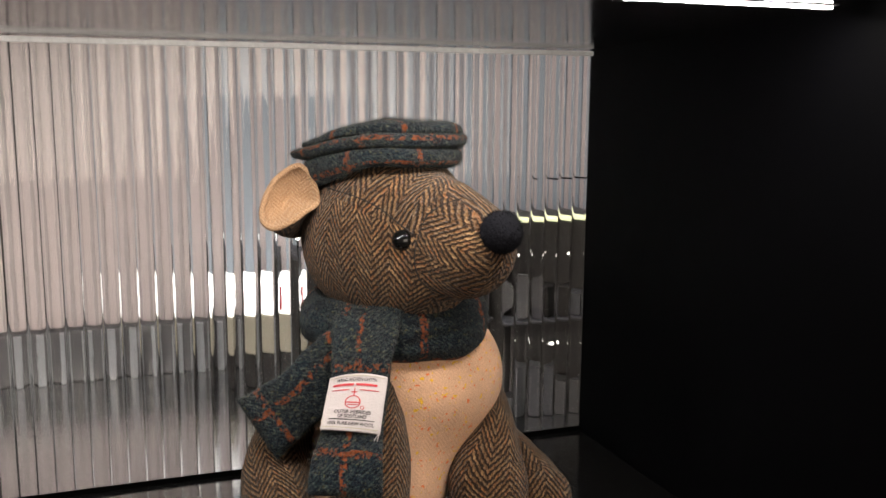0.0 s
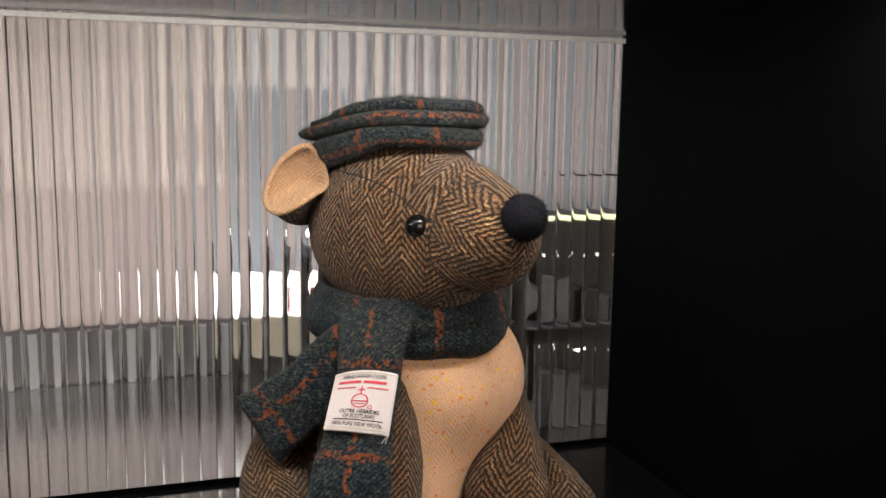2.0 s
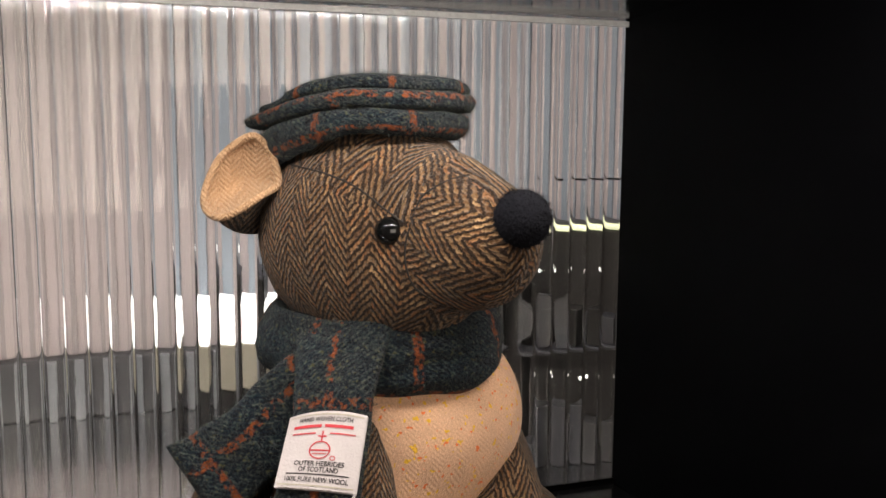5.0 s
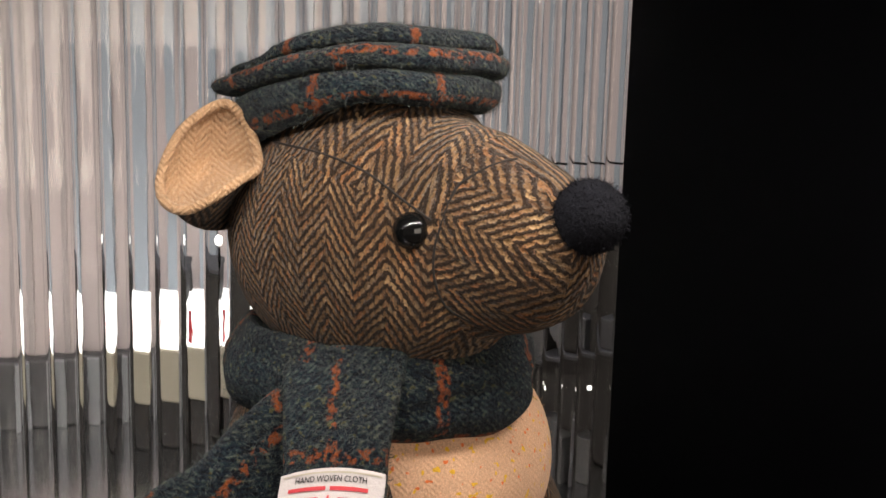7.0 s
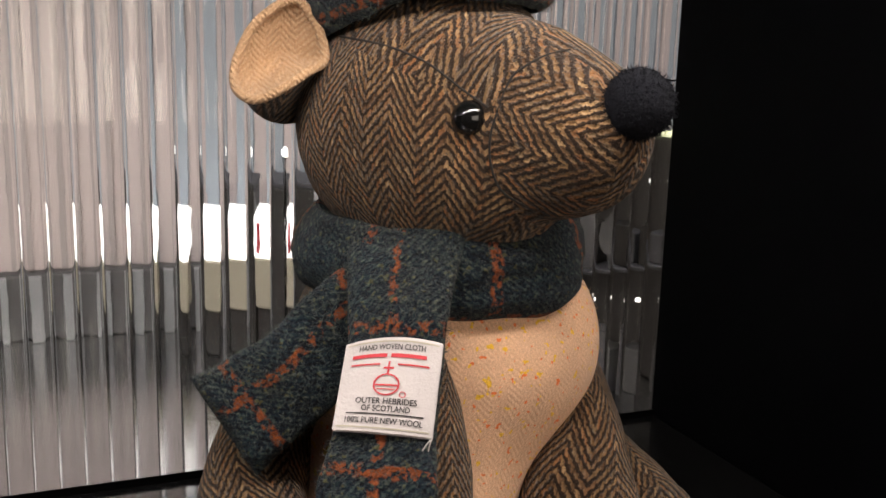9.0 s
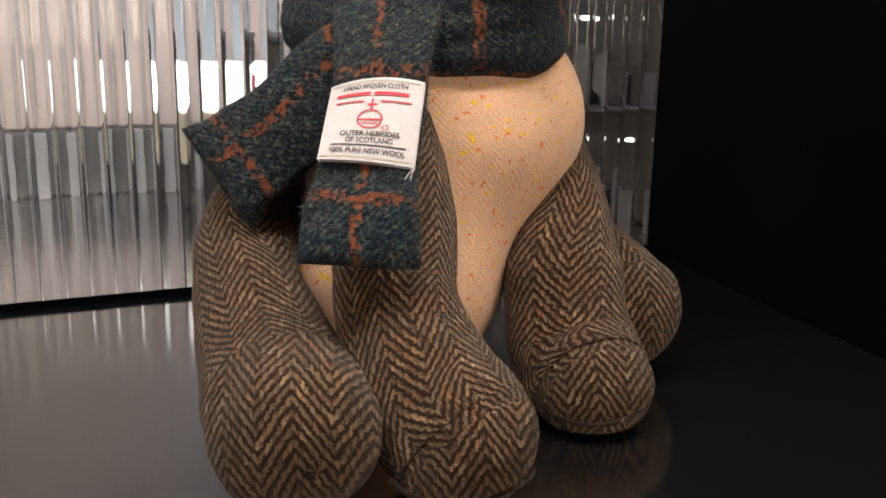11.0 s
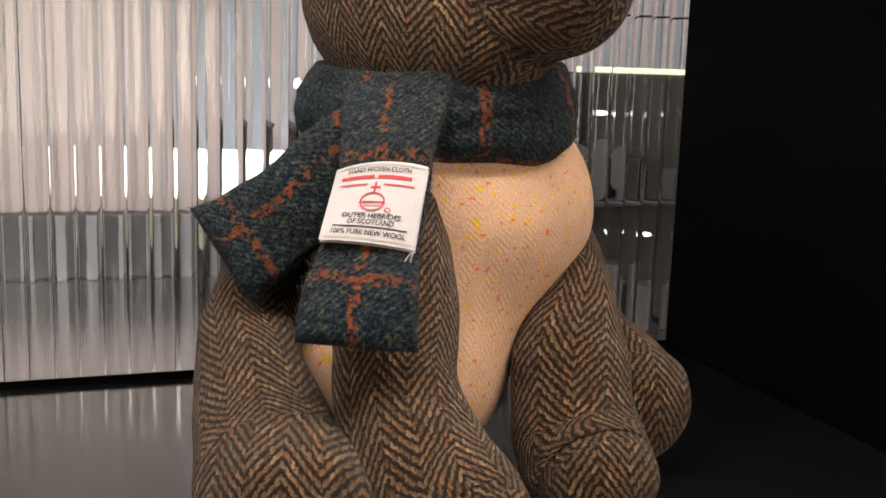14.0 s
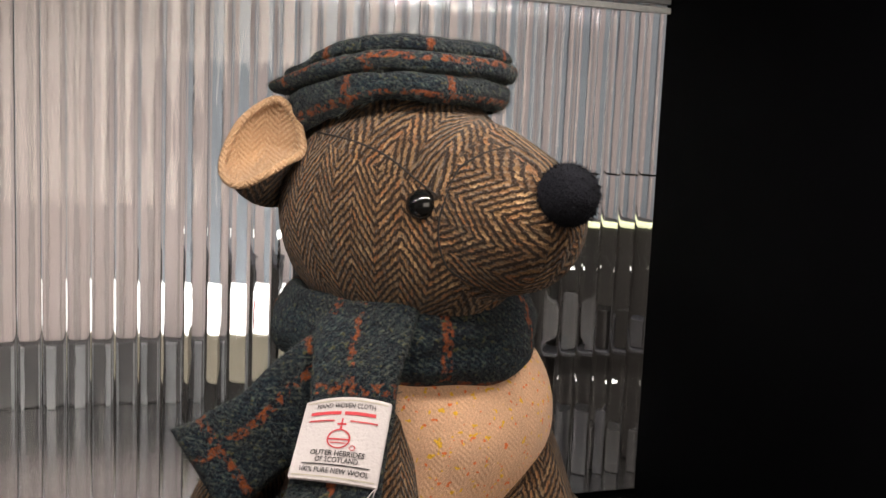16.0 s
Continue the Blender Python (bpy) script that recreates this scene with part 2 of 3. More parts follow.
def box(x0, y0, z0, x1, y1, z1, bevel=0.0015):
    bm = bmesh.new()
    bmesh.ops.create_cube(bm, size=1)
    for v in bm.verts:
        v.co = Vector((x0 + (v.co.x + 0.5) * (x1 - x0), y0 + (v.co.y + 0.5) * (y1 - y0), z0 + (v.co.z + 0.5) * (z1 - z0)))
    if bevel:
        bmesh.ops.bevel(bm, geom=bm.edges[:], offset=bevel, segments=2, affect="EDGES", profile=0.5)
    return bm


def sheet(name, P, uv, closed=False, caps=False, sole=None):
    """A mesh from a grid of places P[row, column] with cloth coordinates uv (rows, columns + closed, 2)."""
    rows, cols = P.shape[:2]
    verts = P.reshape(-1, 3)
    faces, loops = [], []
    last = cols if closed else cols - 1
    for i in range(rows - 1):
        for j in range(last):
            k = (j + 1) % cols
            faces.append((i * cols + j, i * cols + k, (i + 1) * cols + k, (i + 1) * cols + j))
            g = sole[1] if sole is not None and i >= sole[0] else uv
            loops += [g[i, j], g[i, j + 1], g[i + 1, j + 1], g[i + 1, j]]
    if caps:
        verts = np.vstack([verts, P[0].mean(0), P[-1].mean(0)])
        a, b = rows * cols, rows * cols + 1
        for j in range(last):
            k = (j + 1) % cols
            faces.append((a, k, j))
            loops += [uv[0, j], uv[0, j + 1], uv[0, j]]
            faces.append((b, (rows - 1) * cols + j, (rows - 1) * cols + k))
            g = sole[1] if sole is not None else uv
            loops += [g[-1, j], g[-1, j], g[-1, j + 1]]
    mesh = bpy.data.meshes.new(name)
    mesh.from_pydata([tuple(p) for p in verts], [], faces)
    mesh.uv_layers.new(name="UVMap").data.foreach_set("uv", np.array(loops, dtype=np.float32).ravel())
    mesh.update()
    return mesh


def spline(points, count):
    """A smooth curve (Catmull-Rom) through rows of numbers, count samples."""
    p = np.array(points, float)
    p = np.vstack([2 * p[0] - p[1], p, 2 * p[-1] - p[-2]])
    out = []
    for t in np.linspace(0, len(p) - 3 - 1e-9, count):
        i, f = int(t), t - int(t)
        a, b, c, d = p[i:i + 4]
        out.append(0.5 * (2 * b + (c - a) * f + (2 * a - 5 * b + 4 * c - d) * f ** 2 + (3 * b - a - 3 * c + d) * f ** 3))
    return np.array(out)


def tube(name, stations, rows=60, cols=56, up=(0, 1, 0), wrinkle=0.0006, seed=0, turn=0.0, sole_from=0.8):
    """A stuffed limb: stations are x, y, z, radius across, radius deep; both ends are closed round."""
    s = spline(stations, rows)
    c, ra, rb = s[:, :3], s[:, 3], s[:, 4]
    # rounded ends
    extra = 8
    first, last = c[0] - c[1], c[-1] - c[-2]
    first, last = first / np.linalg.norm(first), last / np.linalg.norm(last)
    a = np.linspace(0.12, np.pi / 2, extra, endpoint=False)
    head = np.array([c[0] + first * ra[0] * 0.8 * np.cos(x) for x in a])
    tail = np.array([c[-1] + last * ra[-1] * 0.8 * np.cos(x) for x in a[::-1]])
    ra = np.r_[ra[0] * np.sin(a), ra, ra[-1] * np.sin(a[::-1])]
    rb = np.r_[rb[0] * np.sin(a), rb, rb[-1] * np.sin(a[::-1])]
    c = np.vstack([head, c, tail])
    tan = np.gradient(c, axis=0)
    tan /= np.linalg.norm(tan, axis=1)[:, None]
    upv = np.array(up, float)
    e1 = np.cross(tan, upv)
    e1 /= np.linalg.norm(e1, axis=1)[:, None]
    e2 = np.cross(e1, tan)
    ang = np.linspace(0, 2 * np.pi, cols, endpoint=False) + turn
    P = c[:, None] + e1[:, None] * (np.cos(ang)[None, :, None] * ra[:, None, None]) + e2[:, None] * (np.sin(ang)[None, :, None] * rb[:, None, None])
    if wrinkle:
        N = P - c[:, None]
        N /= np.linalg.norm(N, axis=2)[..., None] + 1e-9
        w = np.array([[noise.noise(Vector(p) * 60 + Vector((seed, 0, 0))) for p in row] for row in P])
        P = P + N * (w * wrinkle * 2)[..., None]
    along = np.r_[0, np.cumsum(np.linalg.norm(np.diff(c, axis=0), axis=1) + 1e-5)]
    mean = float(np.mean(ra[extra:-extra]))
    uv = np.stack(np.broadcast_arrays(np.r_[ang, ang[0] + 2 * np.pi][None, :] * mean, along[:, None]), -1)
    # the end of the limb is a piece of cloth of its own
    start = extra + int(rows * sole_from)
    Q = np.concatenate([P, P[:, :1]], 1) - c[-1]
    flat = np.stack([Q @ np.array((0.94, -0.34, 0.1)) + 0.004, Q @ np.array((0.2, 0.5, 0.85))], -1)
    # the stuffing settles: the underside lies flat on the shelf
    knee = FLOOR_Z + 0.0064
    P[..., 2] = np.where(P[..., 2] < knee, FLOOR_Z + 0.0006 + 0.0058 * np.exp((np.minimum(P[..., 2], knee) - knee) / 0.0058), P[..., 2])
    return sheet(name, P, uv * 0.95, True, True, (start, flat * 0.95))


def cord(name, points, radius, material, parent, label=""):
    """A thin round thread through the points."""
    c = spline(points, 8 * len(points))
    tan = np.gradient(c, axis=0)
    tan /= np.linalg.norm(tan, axis=1)[:, None] + 1e-12
    e1 = np.cross(tan, (0.31, 0.2, 0.93))
    e1 /= np.linalg.norm(e1, axis=1)[:, None] + 1e-12
    e2 = np.cross(tan, e1)
    a = np.linspace(0, 2 * np.pi, 6, endpoint=False)
    P = c[:, None] + radius * (np.cos(a)[None, :, None] * e1[:, None] + np.sin(a)[None, :, None] * e2[:, None])
    return attach(name, sheet(name, P, np.zeros((len(c), 7, 2)), True, True), material, parent, label)


def star(name, centre, field, frame_axes, panels, nu=200, nv=120, reach=0.16, wrinkle=0.0005):
    """A stuffed form seen from its centre: field(p) is below zero inside. panels(local, normal) gives each face's cloth axes."""
    th = np.linspace(0.004, np.pi - 0.004, nv)
    ph = np.linspace(0, 2 * np.pi, nu, endpoint=False)
    T, H = np.meshgrid(th, ph, indexing="ij")
    D = np.stack([np.sin(T) * np.cos(H), np.sin(T) * np.sin(H), np.cos(T)], -1)
    lo, hi = np.zeros(T.shape), np.full(T.shape, reach)
    C = np.array(centre)
    for _ in range(26):
        mid = (lo + hi) / 2
        inside = field(C + D * mid[..., None]) < 0
        lo, hi = np.where(inside, mid, lo), np.where(inside, hi, mid)
    r = lo
    if wrinkle:
        r = r + wrinkle * np.array([[noise.noise(Vector(d * 6)) + 0.5 * noise.noise(Vector(d * 17)) for d in row] for row in D])
    P = C + D * r[..., None]
    mesh = sheet(name, P, np.zeros((nv, nu + 1, 2)), True, True)
    A = np.array(frame_axes)
    co = np.array([v.co for v in mesh.vertices])
    layer = mesh.uv_layers[0].data
    for f in mesh.polygons:
        local = A @ (np.array(f.center) - C)
        normal = A @ np.array(f.normal)
        cloth = panels(local, normal)
        for li, vi in zip(f.loop_indices, f.vertices):
            layer[li].uv = cloth(A @ (co[vi] - C))
    return mesh


def smin(a, b, k):
    h = np.clip(0.5 + 0.5 * (b - a) / k, 0, 1)
    return b + (a - b) * h - k * h * (1 - h)


def ball(p, c, r):
    """Signed distance, near enough, to an ellipsoid along the world's axes."""
    r = np.array(r) if np.ndim(r) else np.array((r, r, r))
    q = (p - np.array(c)) / r
    return (np.linalg.norm(q, axis=-1) - 1) * r.min()


def cone(p, a, b, ra, rb):
    """Signed distance, near enough, to a rounded cone."""
    a, b = np.array(a), np.array(b)
    ab = b - a
    h = np.clip(((p - a) @ ab) / (ab @ ab), 0, 1)
    return np.linalg.norm(p - a - h[..., None] * ab, axis=-1) - (ra + (rb - ra) * h)


# ---- the bay: shelf, walls, top, reeded panel ----
def structure(name, bm, material, label):
    return tagged(part(name, bm, material, None, label), label, "", "", "structure")


structure("shelf_board", box(LEFT_X, FRONT_Y + 0.002, FLOOR_Z - 0.020, SIDE_X + 0.02, PANEL_Y + 0.0062, FLOOR_Z, 0.0008), SHELF, "glossy black laminate shelf board under the toy")
structure("counter_board", box(LEFT_X - 0.3, PANEL_Y + 0.0064, FLOOR_Z - 0.020, SIDE_X + 0.6, BACK_Y, FLOOR_Z, 0.0008), COUNTER, "polished steel counter board behind the reeded panel")
structure("shelf_edge_trim", box(LEFT_X, FRONT_Y - 0.001, FLOOR_Z - 0.0095, SIDE_X, FRONT_Y + 0.002, FLOOR_Z, 0.0004), EDGE, "dull grey edge band along the black shelf")
structure("shelf_base", box(LEFT_X + 0.02, FRONT_Y + 0.03, -1.0, SIDE_X + 0.02, BACK_Y, FLOOR_Z - 0.0202, 0.001), MATT, "plain black cabinet base under the shelf")
structure("wall_right", box(SIDE_X, 0.12, FLOOR_Z + 0.0002, SIDE_X + 0.02, PANEL_Y + 0.003, TOP_Z + 0.06, 0.0008), BLACK, "matt black laminate side wall of the display bay")
structure("wall_left", box(LEFT_X - 0.02, 0.12, -0.3, LEFT_X, PANEL_Y + 0.03, TOP_Z + 0.06, 0.0008), BLACK, "matt black laminate side wall of the display bay")
structure("ceiling", box(LEFT_X, 0.12, TOP_Z, SIDE_X, PANEL_Y + 0.03, TOP_Z + 0.02, 0.0008), TOPMAT, "dark glossy laminate top of the display bay").data.transform(SLOPE)
structure("panel_top_edge", box(LEFT_X, PANEL_Y - 0.0030, TOP_Z - 0.0052, SIDE_X - 0.0005, PANEL_Y - 0.0008, TOP_Z - 0.0012, 0.0004), FROST, "frosted cut top edge of the acrylic panel").data.transform(SLOPE)
structure("panel_channel", box(LEFT_X, PANEL_Y - 0.0014, FLOOR_Z, SIDE_X, PANEL_Y - 0.0004, 0.0010, 0.0002), MATT, "thin black channel holding the reeded panel")


def reeded_panel():
    """A row of upright clear ribs, convex in front and flat behind, butted edge to edge."""
    pitch, sag, thick, seg = 0.0134, 0.00095, 0.006, 32
    half = pitch / 2 - 0.00004
    z0, z1 = FLOOR_Z + 0.0004, TOP_Z + 0.010
    verts, faces = [], []
    for k in range(seg + 1):
        f = 2 * k / seg - 1
        y = sag * f * f + 0.0009 * abs(f) ** 9
        verts += [(f * half, y, z0), (f * half, y, z1)]
    for k in range(seg):
        faces.append((2 * k, 2 * k + 2, 2 * k + 3, 2 * k + 1))
    ya, i = sag + 0.0009, len(verts)
    verts += [(-half, ya, z0), (half, ya, z0), (half, thick, z0), (-half, thick, z0), (-half, ya, z1), (half, ya, z1), (half, thick, z1), (-half, thick, z1)]
    faces += [(i + 3, i + 2, i + 1, i), (i + 4, i + 5, i + 6, i + 7), (i + 2, i + 3, i + 7, i + 6), (i, i + 4, i + 7, i + 3), (i + 1, i + 2, i + 6, i + 5)]
    mesh = bpy.data.meshes.new("rib")
    mesh.from_pydata(verts, [], faces)
    mesh.polygons.foreach_set("use_smooth", [k < seg for k in range(len(faces))])
    mesh.update()
    mesh.materials.append(REEDED)
    panel = tagged(new("reeded_panel"), "clear reeded acrylic back panel with upright ribs", "", "", "structure")
    x = SIDE_X - 0.001 - pitch / 2
    while x > LEFT_X + pitch / 2:
        rib = new("rib", mesh)
        rib.parent = panel
        rib.location = (x, PANEL_Y, 0)
        rib.visible_shadow = False
        x -= pitch


reeded_panel()
led = thing("led_strip", (-0.15, LED_Y, TOP_Z), "slim white LED strip lit under the bay top", "light strip")
led_parts = [part("diffuser", box(LEFT_X + 0.02, LED_Y - 0.0007, LED_Z - 0.0004, SIDE_X - 0.020, LED_Y + 0.0007, LED_Z + 0.0014, 0.0004), LED, led, "glowing white diffuser"), part("channel", box(LEFT_X + 0.02, LED_Y - 0.004, TOP_Z - 0.0006, SIDE_X - 0.018, LED_Y + 0.004, TOP_Z, 0.0002), EDGE, led, "aluminium channel")]
for piece in led_parts:
    piece.data.transform(SLOPE)

# ---- the shop round the bay ----
structure("shop_floor", box(-3, -3, -1.05, 3, 2.6, -1.0, 0), FLOORMAT, "brown shop floor")
structure("shop_ceiling", box(-3, -3, 1.7, 3, 2.6, 1.75, 0), SHOP, "plain shop ceiling")
structure("shop_wall_front", box(-3, -3.05, -1, 3, -3, 1.7, 0), SHOP, "plain shop wall")
structure("shop_wall_west", box(-3.05, -3, -1, -3, 2.6, 1.7, 0), SHOP, "plain shop wall")
structure("shop_wall_east", box(3, -3, -1, 3.05, 2.6, 1.7, 0), SHOP, "plain shop wall")
structure("shop_wall_back", box(-3, BACK_Y, -1, 3, BACK_Y + 0.05, 1.7, 0), PALE, "pale pinkish painted wall behind the reeded panel")


for k, (x0, x1) in enumerate(((0.068, 0.108), (0.153, 0.195), (0.238, 0.283), (0.328, 0.371), (0.416, 0.458), (0.505, 0.552))):
    structure("blue_board_%d" % (k + 1), box(x0, BACK_Y - 0.017, 0.053, x1, BACK_Y - 0.001, 1.2, 0.001), BLUEGREY, "blue-grey painted upright board on the pale wall")
# darker strips added to give the left ribs their light-to-dark shading
for k in range(5):
    x = -0.205 + 0.052 * k
    structure("grey_board_%d" % (k + 1), box(x, BACK_Y - 0.010, 0.053, x + 0.017, BACK_Y - 0.001, 1.2, 0.001), PALEGREY, "narrow grey-pink upright batten on the pale wall")
structure("dark_board", box(-0.56, BACK_Y - 0.017, 0.053, -0.235, BACK_Y - 0.001, 1.2, 0.001), DARK, "dark brown board on the pale wall")
structure("plinth", box(LEFT_X - 0.3, BACK_Y - 0.020, FLOOR_Z, SIDE_X + 0.6, BACK_Y - 0.001, 0.052, 0.002), GREYTOP, "low dark grey plinth along the pale wall")
# strips added so that the ribs show silvery light streaks low down
for k in range(11):
    x = -0.42 + 0.088 * k
    structure("upright_%d" % (k + 1), box(x, BACK_Y - 0.028, FLOOR_Z, x + 0.034, BACK_Y - 0.0205, 0.0515, 0.001), SILVER, "low silver-grey upright on the dark plinth")
lit_box = thing("lit_display_box", (0.09, 0.80, FLOOR_Z), "beige box with a glowing white upper half behind the panel", "display box")
# dark block carries the box and stands in for the shadow below it
part("base", box(0.064, 0.786, FLOOR_Z, 0.120, 0.826, 0.034, 0.002), DARK, lit_box, "dark base put in for the shadow under the box")
part("box_body", box(0.060, 0.780, 0.034, 0.124, 0.832, 0.075, 0.002), BEIGE, lit_box)
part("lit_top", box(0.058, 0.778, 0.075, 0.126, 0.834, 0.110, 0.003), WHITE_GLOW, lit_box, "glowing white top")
part("red_stripe", box(0.112, 0.7765, 0.079, 0.119, 0.778, 0.104, 0.0004), RED, lit_box, "red stripe")
cabinet = thing("dark_display_cabinet", (0.2, 0.82, FLOOR_Z), "dark brown cabinet with a grey top behind the panel", "cabinet")
part("cabinet_body", box(0.128, 0.790, FLOOR_Z, 0.275, 0.850, 0.128, 0.003), DARK, cabinet)
part("cabinet_top", box(0.126, 0.788, 0.128, 0.277, 0.852, 0.132, 0.001), EDGE, cabinet, "grey top edge")
stand = thing("dark_display_stand", (0.4, 0.65, FLOOR_Z), "dark stand crowded with small goods behind the panel", "stand")
part("back_box", box(0.262, 0.655, FLOOR_Z, 0.60, 0.74, 0.168, 0.003), DARK, stand)
part("tall_box", box(0.300, 0.632, FLOOR_Z, 0.60, 0.70, 0.184, 0.003), DARK, stand)
part("lit_edge", box(0.302, 0.624, 0.184, 0.46, 0.634, 0.188, 0.0015), YELLOW_GLOW, stand, "bright yellow-green lit edge")
part("ledge", box(0.280, 0.606, 0.090, 0.46, 0.632, 0.093, 0.001), EDGE, stand, "grey ledge")
part("rail", box(0.320, 0.622, 0.2240, 0.46, 0.625, 0.2254, 0.0004), MATT, stand, "thin black rail")
part("post", box(0.455, 0.622, 0.184, 0.458, 0.625, 0.2235, 0.0005), MATT, stand, "thin black post")
bm = bmesh.new()
bmesh.ops.create_cone(bm, cap_ends=True, segments=40, radius1=0.021, radius2=0.021, depth=0.004, matrix=Matrix.Translation((0.302, 0.614, 0.116)) @ Matrix.Rotation(radians(90), 4, "X"))
part("round_sign", bm, GREYTOP, stand, "grey round sign")
for x, y, z, w, h, mat in ((0.300, 0.610, FLOOR_Z, 0.030, 0.050, EDGE), (0.335, 0.608, FLOOR_Z, 0.022, 0.034, GREYTOP), (0.300, 0.612, 0.093, 0.016, 0.012, EDGE), (0.328, 0.612, 0.093, 0.020, 0.030, DARK), (0.352, 0.612, 0.093, 0.020, 0.022, EDGE), (0.272, 0.612, FLOOR_Z, 0.020, 0.022, EDGE)):
    part("small_carton", box(x, y, z, x + w, y + 0.02, z + h, 0.001), mat, stand, "small carton")
BULB = glow("small_bulb", (1.0, 0.98, 0.92), 4.0)
for x, y, z in ((0.300, 0.608, 0.156), (0.318, 0.608, 0.155), (0.336, 0.608, 0.156), (0.322, 0.606, 0.070), (0.342, 0.606, 0.069)):
    bm = bmesh.new()
    bmesh.ops.create_icosphere(bm, subdivisions=2, radius=0.0016, matrix=Matrix.Translation((x, y, z)))
    part("bulb", bm, BULB, stand, "small bright bulb", True)
lamp = thing("small_table_lamp", (0.107, 0.70, FLOOR_Z), "thin dark stem with a small bright bulb behind the panel", "lamp")
part("stem", box(0.1062, 0.6992, FLOOR_Z, 0.1078, 0.7008, 0.166, 0.0003), MATT, lamp)
bm = bmesh.new()
bmesh.ops.create_icosphere(bm, subdivisions=2, radius=0.0036, matrix=Matrix.Translation((0.107, 0.70, 0.1690)))
part("bulb", bm, BULB, lamp, "small bright bulb", True)

# ---- the toy ----
bear = thing("toy_bear", (0.10, 0.38, 0.0), "seated stuffed toy bear of brown herringbone tweed on the black shelf", "soft toy")
HEAD = np.array((0.094, 0.393, 0.2225))
NOSE_AT = np.array((0.1441, 0.3129, 0.2345))
FWD = NOSE_AT - HEAD
FWD[2] = 0
FWD /= np.linalg.norm(FWD)
UP = np.array((0, 0, 1.0))
SIDE = np.cross(UP, FWD)          # to the bear's left, away from the viewer
SIDE = -SIDE                      # towards the viewer


def head_field(p):
    skull = ball(p, HEAD + np.array((0.0031, 0.0055, -0.004)), 0.0549)
    brow = ball(p, HEAD + FWD * 0.0492 + UP * 0.0095, 0.0305)
    jaw = ball(p, HEAD + FWD * 0.0354 + UP * -0.016, 0.0343)
    muzzle = cone(p, HEAD + FWD * 0.012 + UP * -0.0033, HEAD + FWD * 0.0694 + UP * -0.0023, 0.02, 0.0315)
    crest = ball(p, (0.1040, 0.390, 0.2320), 0.0460)
    throat = ball(p, (0.1055, 0.3840, 0.2120), 0.0475)
    d = smin(smin(smin(smin(smin(skull, crest, 0.01), throat, 0.01), brow, 0.01), jaw, 0.01), muzzle, 0.010)
    # gusset seams and the mouth line
    q = p - HEAD
    f, s, u = q @ FWD, q @ SIDE, q @ UP
    mouth = np.exp(-(s / 0.0010) ** 2) * (u < 0.008) * (f > 0.045)
    return d + 0.0016 * mouth


def flat(i, j, o=0.0):
    """Cloth cut flat: its two directions, and a shift of the pattern."""
    i, j = np.array(i), np.array(j)
    return lambda q: (float(q @ i) + o, float(q @ j))


def wrapped(radius, o=0.0):
    """Cloth drawn round an upright axis."""
    return lambda q: (radius * math.atan2(q[0], abs(q[1])) + o, 1.04 * float(q[2]) + 0.2 * abs(float(q[0])))


def head_panels(q, n):
    f, s, u = q
    brow = 0.030 - 0.021 * max(0.0, min(1.0, (f + 0.01) / 0.063))
    if f > 0.0545 + 0.25 * max(0.0, abs(u) - 0.008):
        if abs(n[1]) > 0.40:
            return flat((0.30, 0, 0.95), (0.95, 0, -0.30), 0.3)
        return flat((0, 1.0, 0), (0.6, 0, 0.8), 0.7)
    if u > brow:
        return flat((0.97, -0.25, -0.3), (0.25, 0.97, 0))
    return wrapped(0.056, 0.1)


attach("head", star("head", HEAD, head_field, (FWD, SIDE, UP), head_panels, 300, 180), TWEED, bear)


def round_ball(name, centre, radius, material, label="", rough=0.0, sub=4):
    bm = bmesh.new()
    bmesh.ops.create_icosphere(bm, subdivisions=sub, radius=radius)
    for v in bm.verts:
        k = 1 + (noise.noise(v.co * 900) * rough if rough else 0)
        v.co = Vector(centre) + v.co * k
    return part(name, bm, material, bear, label, True)


nose_at = NOSE_AT.copy()
while head_field(nose_at[None])[0] < 0.0035:
    nose_at = nose_at - np.array((0.34, 0.94, 0.0)) * 0.0004
round_ball("nose", nose_at, 0.0126, NOSE, "black woolly pompom nose", 0.05, 5)


def on_head(start, way):
    lo, hi = 0.0, 0.12
    for _ in range(26):
        mid = (lo + hi) / 2
        lo, hi = (mid, hi) if head_field((start + way * mid)[None])[0] < 0 else (lo, mid)
    return start + way * lo


CHIN = HEAD + FWD * 0.066 - UP * 0.002
cord("mouth_seam", [on_head(CHIN, FWD * math.cos(a) + UP * math.sin(a)) for a in np.radians((-2, -14, -26, -38, -50, -62))], 0.0007, THREAD, bear, "dark stitched mouth line")
SEAMS = (
    [(-0.030, 0.030, 0.036), (-0.010, 0.036, 0.031), (0.010, 0.037, 0.028), (0.026, 0.033, 0.022), (0.041, 0.0315, 0.014), (0.0525, 0.032, 0.0087)],
    [(0.074, 0.010, 0.031), (0.069, 0.019, 0.029), (0.064, 0.025, 0.025), (0.060, 0.029, 0.020), (0.0565, 0.032, 0.0071)],
    [(0.0565, 0.032, 0.0071), (0.054, 0.032, -0.002), (0.054, 0.031, -0.012), (0.057, 0.027, -0.022), (0.065, 0.018, -0.029)],
)
for sgn in (1, -1):
    for seam in SEAMS:
        track = []
        for f, side, u in seam:
            start = HEAD + FWD * f * 0.6
            way = FWD * f * 0.4 + SIDE * sgn * side + UP * u
            track.append(on_head(start, way / np.linalg.norm(way)))
        cord("head_seam", track, 0.0005, THREAD, bear, "dark sewn seam")
